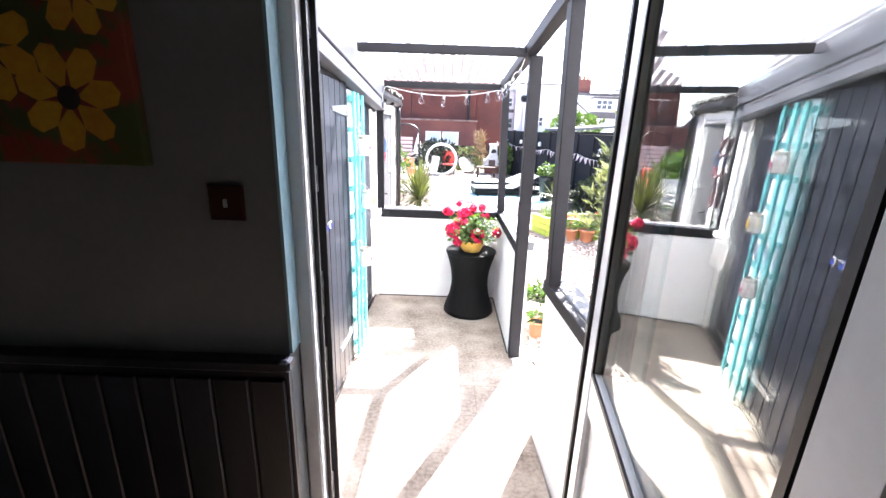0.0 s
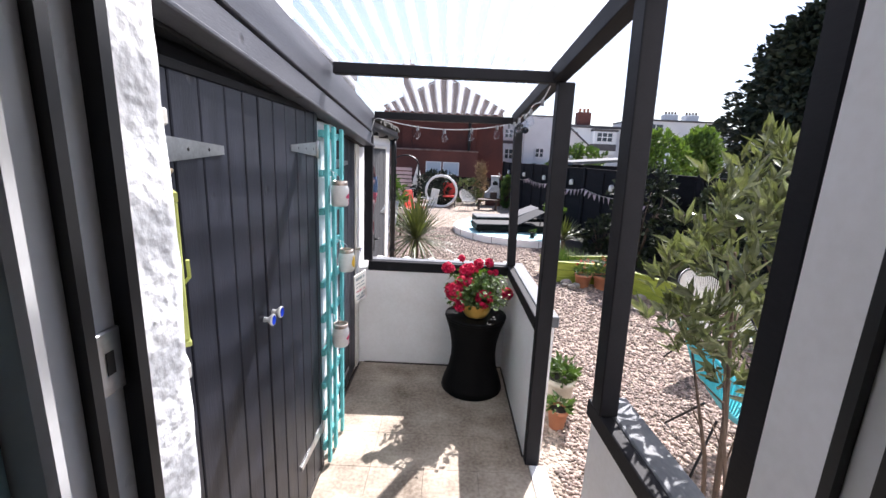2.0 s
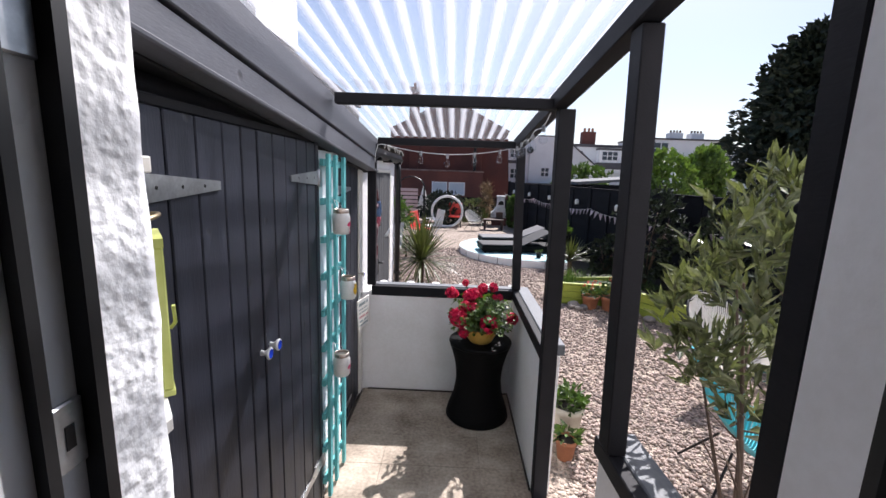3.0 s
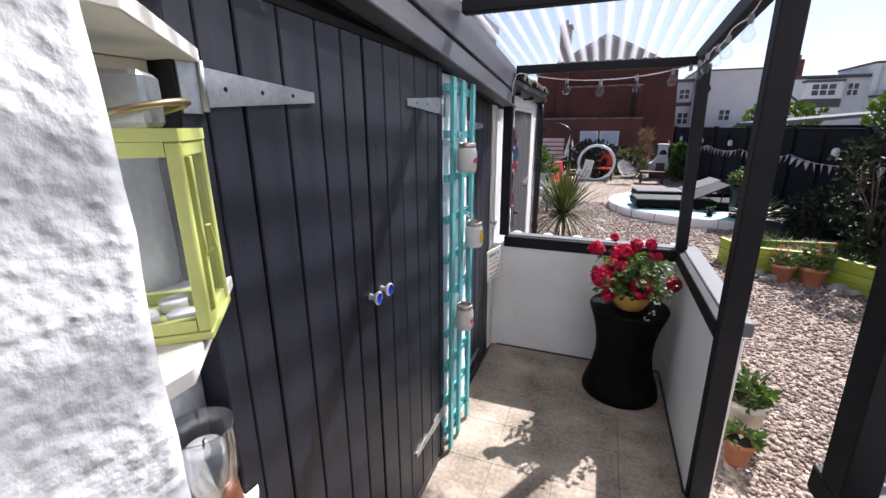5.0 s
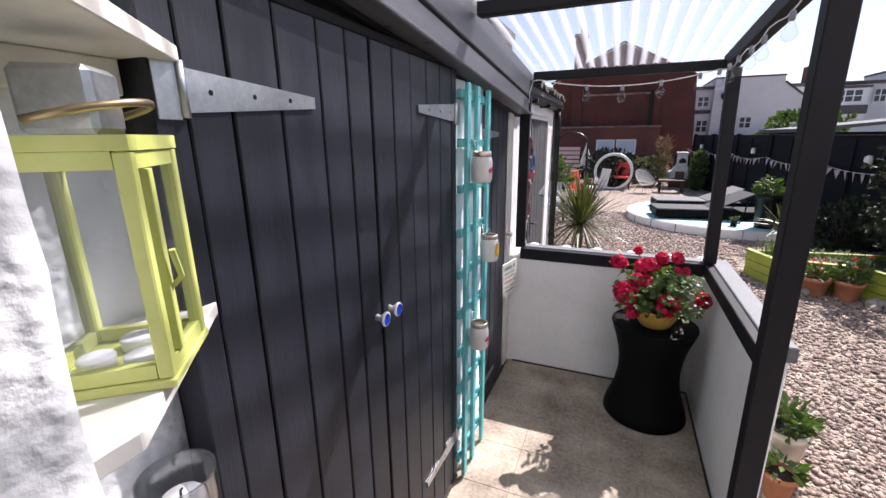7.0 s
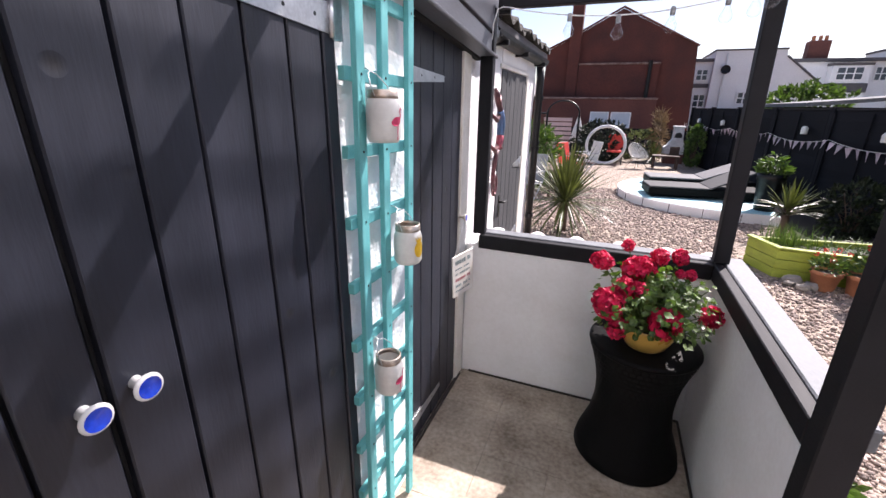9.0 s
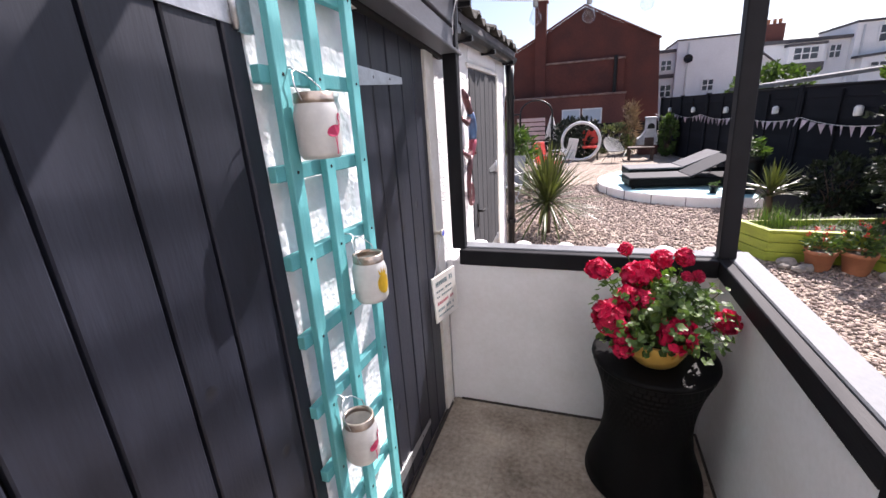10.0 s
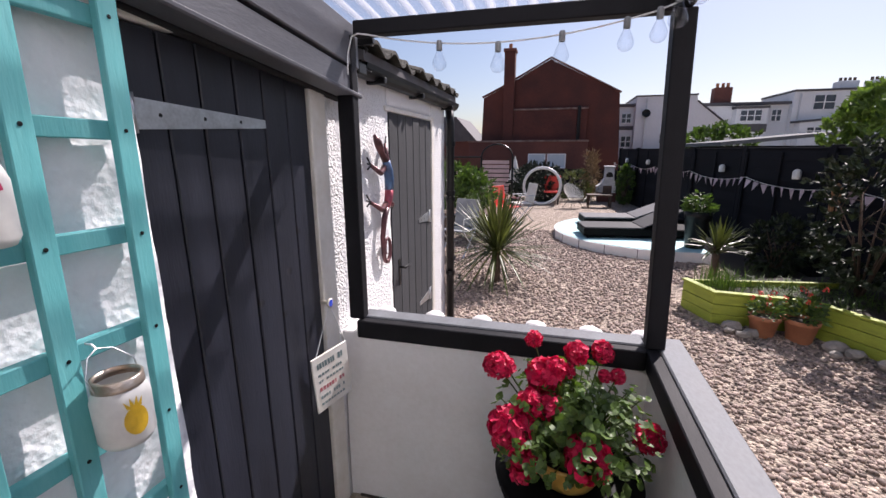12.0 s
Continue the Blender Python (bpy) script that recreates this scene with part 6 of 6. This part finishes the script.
for x0, x1 in ((-1.345, -0.47), (-0.26, 0.67)):
    w = part("window", box(x0, x1, 27.97, 28.03, 0.68, 1.38), PALEBLIND, brick, "pale window with a closed blind")
    f = box(x0 - 0.06, x1 + 0.06, 27.93, 27.969, 1.38, 1.44)
    box(x0 - 0.06, x1 + 0.06, 27.93, 27.969, 0.61, 0.68, bm=f)
    box(x0 - 0.06, x0, 27.93, 27.969, 0.68, 1.38, bm=f)
    box(x1, x1 + 0.06, 27.93, 27.969, 0.68, 1.38, bm=f)
    part("window_frame", f, WHITE_UPVC, w, "white window frame")
w1 = empty("white_house", (1.22, 0, 0.10), label="white rendered terraced house with a sloping rear wing", category="house")
part("bay", box(3.15, 4.25, 36.5, 40, -0.1, 4.55), PLASTER, w1)
part("bay_roof", box(3.0, 4.30, 36.3, 40, 4.551, 4.75, 0.02), ROOFTILE, w1)
part("bay_band", box(3.13, 4.23, 36.42, 36.499, 2.95, 3.2), ROOFTILE, w1, "dark tiled band")
part("wing", gable([(4.251, -0.1), (10.9, -0.1), (10.75, 2.62), (8.1, 4.75), (8.05, 5.15), (4.251, 5.15)], 36.0, 41), PLASTER, w1)
part("verge", tube([(10.8, 35.97, 2.62), (8.1, 35.97, 4.8)], 0.06, 6), ROOFTILE, w1)
part("parapet", box(4.20, 8.1, 35.95, 41, 5.151, 5.25), ROOFTILE, w1)
part("outbuilding_roof", box(4.3, 9.5, 34.4, 35.9, 1.2, 1.4), ROOFTILE, w1)
part("pipe", tube([(4.9, 35.94, 0.5), (4.9, 35.94, 5.0)], 0.05, 6), STEEL, w1)
window(w1, 3.42, 4.02, 36.48, 3.45, 4.05)
window(w1, 3.50, 4.12, 36.48, 1.75, 2.48)
window(w1, 5.95, 6.55, 35.98, 1.98, 2.62)
window(w1, 9.2, 9.9, 35.98, 1.9, 2.5)
part("dish", lathe([(0.0, 0.0), (0.2, 0.05), (0.28, 0.12)], 16), BLACK, w1).matrix_basis = pose(4.9, 35.85, 4.0, 80, 0, 0)
w2 = empty("white_house", (1.33, 0, 0.2), label="white terraced house with bay windows and brick chimney", category="house")
part("wall", box(9.0, 16.0, 42.0, 47, -0.1, 4.80), PLASTER, w2)
part("roof", gable([(8.9, 4.801), (16.05, 4.801), (16.05, 5.0), (8.9, 5.05)], 41.7, 47), ROOFTILE, w2)
part("bay", box(12.2, 14.3, 41.2, 41.999, 2.4, 4.5), PLASTER, w2)
part("bay_roof", box(12.1, 14.4, 41.1, 41.999, 4.501, 4.68, 0.02), ROOFTILE, w2)
part("bay_band", box(12.15, 14.35, 41.12, 41.999, 2.75, 3.35), ROOFTILE, w2, "dark slate band")
part("chimney", box(10.85, 12.1, 42.3, 43.2, 4.9, 6.25, 0.03), BRICK2, w2, "red brick chimney stack")
for x in (11.1, 11.5, 11.85):
    part("chimney_pot", tube([(x, 42.7, 6.25), (x, 42.7, 6.6)], 0.12, 8), TERRACOTTA, w2)
window(w2, 10.3, 10.9, 41.98, 3.6, 4.4)
window(w2, 12.5, 13.9, 41.18, 3.6, 4.35, 2)
window(w2, 14.9, 15.5, 41.98, 3.6, 4.4)
w3 = empty("white_house", (1.33, 0, 0.2), label="white flat-topped terraced house with rear wing", category="house")
part("wall", box(16.001, 24.0, 41.5, 47, -0.1, 5.65), PLASTER, w3)
part("parapet", box(15.95, 24.1, 41.4, 47, 5.651, 5.80), ROOFTILE, w3)
part("lean_roof", gable([(16.0, 3.35), (22.0, 3.85), (22.0, 4.0), (16.0, 3.5)], 40.6, 41.499), ROOFTILE, w3)
part("lower_wing", gable([(16.3, -0.1), (22.0, -0.1), (22.0, 3.84), (16.3, 3.36)], 40.7, 41.499), PLASTER, w3)
part("pipe", tube([(16.4, 41.45, 3.6), (16.4, 41.45, 5.5)], 0.06, 6), STEEL, w3)
window(w3, 17.3, 18.6, 41.48, 4.35, 5.35, 1)
window(w3, 16.8, 17.7, 40.68, 2.5, 3.0)
for x in (19.5, 21.5):
    part("chimney", box(x, x + 1.2, 43, 44, 5.801, 6.5, 0.03), PLASTER, w3)
    for k in range(4):
        part("chimney_pot", tube([(x + 0.15 + 0.3 * k, 43.4, 6.5), (x + 0.15 + 0.3 * k, 43.4, 6.75)], 0.1, 8), BARK, w3)
w4 = empty("white_house", (0, 0, 0), label="white terraced house in a row behind trees", category="house")
part("wall", box(24.3, 46.0, 41.5, 47, -0.1, 5.2), PLASTER, w4)
part("roof", gable([(24.2, 5.201), (46.0, 5.201), (46.0, 5.4), (24.2, 5.4)], 41.3, 47), ROOFTILE, w4)
for k in range(5):
    window(w4, 25.5 + 4 * k, 26.6 + 4 * k, 41.48, 3.5, 4.6)
hl = empty("far_house", (1.1, 0, 0), label="brick house with a grey pitched roof far off", category="house")
part("wall", box(-16, -8.0, 40, 46, -0.1, 2.4), BRICK2, hl)
part("roof", gable([(-16.4, 2.4), (-7.7, 2.4), (-9.6, 4.5), (-16.4, 4.6)], 39.7, 46.2), ROOFTILE, hl)
sh = empty("garden_shed", (0, 0, 0), label="grey felt shed roof behind the fence", category="shed")
part("roof", gable([(3.6, 1.72), (6.2, 1.98), (6.2, 2.04), (3.6, 1.80)], 13.0, 16.0), mat("grey_felt", (0.16, 0.165, 0.17), 0.9), sh)
part("wall", box(3.8, 6.1, 13.1, 15.9, -0.1, 1.72), FENCE, sh)
wl = empty("garden_wall", (0, 0, 0), label="brick boundary wall beyond the outhouse", category="wall")
part("wall", box(-9.0, -3.4, 13.5, 13.7, -0.1, 1.5), BRICK2, wl)
part("coping", box(-9.0, -3.38, 13.46, 13.74, 1.501, 1.56), STONE, wl)

# thin dark brown strips along the wall feet and under the doors
FOOT_DARK = mat("dark_brown_foot", (0.06, 0.05, 0.042), 0.95, (0.03, 0.026, 0.022), 14, 60, 0.5)
setting("trim_foot_line", box(WX + 0.05, 0.580, 4.108, 4.119, -0.001, 0.010, 0.002), FOOT_DARK, "dark line at the foot of the wall", "trim")
setting("trim_foot_line_side", box(0.570, 0.581, 3.0, 4.107, -0.001, 0.009, 0.002), FOOT_DARK, "dark line at the foot of the wall", "trim")
setting("trim_foot_line_doors", box(WX + 0.001, WX + 0.014, 2.87, 4.06, -0.001, 0.028, 0.004), FOOT_DARK, "dark sill under the outhouse doors", "trim")
setting("trim_sill", box(WX + 0.001, DDX + 0.006, D1[0], D1[1] - 0.002, -0.001, 0.026, 0.004), FOOT_DARK, "dark sill under the double doors", "trim")

# ---- paving slabs and gravel ----
slab = mesh_of("slab", box(-0.1576, 0.1576, -0.1576, 0.1576, -0.012, 0.0, 0.0012), CONCRETE)
for i in range(4):
    for j in range(10):
        x, y = WX + 0.005 + 0.158 + 0.3165 * i, 1.275 + 0.158 + 0.3165 * (j - 0.0)
        if y > 4.0:
            continue
        shared("slab", slab, floor, Matrix.Translation((x + 0.01, y, random.uniform(-0.0012, 0.0))))
part("edge_strip", box(WX + 0.002, 0.598, 3.972, 4.118, -0.0118, -0.001), CONCRETE, floor)
part("edge_strip", box(0.588, 0.5995, 2.10, 2.92, -0.0118, -0.001), CONCRETE, floor)

PEBBLE = mat("mixed_pebble", (0.345, 0.266, 0.232), 0.8, (0.22, 0.17, 0.14), 20, 90, 0.2, per_island=0.55)
PEBBLE_ONE = mat("single_pebble", (0.345, 0.266, 0.232), 0.8, (0.22, 0.17, 0.14), 20, 90, 0.2, per_object=0.5)
rng = random.Random(77)
base = bmesh.new()
bmesh.ops.create_icosphere(base, subdivisions=1, radius=1)
base_v = [v.co.copy() for v in base.verts]
base_f = [[v.index for v in f.verts] for f in base.faces]
base.free()
peb = []
for k in range(6):
    me = bpy.data.meshes.new("pebble")
    me.from_pydata([tuple(v * (1 + 0.25 * noise.noise(v + Vector((k * 3.3, 0, 0))))) for v in base_v], [], base_f)
    me.polygons.foreach_set("use_smooth", [True] * len(me.polygons))
    me.materials.append(PEBBLE_ONE)
    peb.append(me)
for k in range(260):
    x, y = rng.uniform(0.78, 1.9), rng.uniform(2.2, 3.6)
    if x < 0.86 and y > 2.9:
        continue
    s = rng.uniform(0.009, 0.020)
    shared("pebble", peb[k % 6], ground, Matrix.Translation((x, y, GROUND_Z + s * 0.45)) @ pose(0, 0, 0, rng.uniform(-20, 20), rng.uniform(-20, 20), rng.uniform(0, 360)) @ Matrix.Diagonal((s * rng.uniform(0.9, 1.5), s, s * 0.65, 1)))
vs, fs = [], []
N = 48000
while N:
    y = 2.0 + 9.5 * rng.random() ** 1.5
    x = rng.uniform(0.76, 4.0) if y < 4.4 else rng.uniform(-1.6, 3.3)
    N -= 1
    if (x - CX) ** 2 + (y - CY) ** 2 < (CR + 0.02) ** 2 or (x > 1.62 and y > 6.9 and y < 8.2):
        continue
    if x > 0.70 and x < 0.87 and y < 4.4 and not (2.2 < y < 2.93):
        continue
    s = rng.uniform(0.0065, 0.0155) * (1 + 0.05 * y)
    m = (Matrix.Translation((x, y, GROUND_Z + s * rng.uniform(0.2, 0.5))) @ pose(0, 0, 0, rng.uniform(-25, 25), rng.uniform(-25, 25), rng.uniform(0, 360)) @ Matrix.Diagonal((s * rng.uniform(0.9, 1.6), s, s * rng.uniform(0.5, 0.8), 1)))
    o = len(vs)
    vs += [tuple(m @ v) for v in base_v]
    fs += [tuple(i + o for i in f) for f in base_f]
me = bpy.data.meshes.new("gravel")
me.from_pydata(vs, [], fs)
me.polygons.foreach_set("use_smooth", [True] * len(me.polygons))
me.materials.append(PEBBLE)
tagged(new("gravel", me), "loose pink, cream and grey gravel", "gravel", kind="stuff")
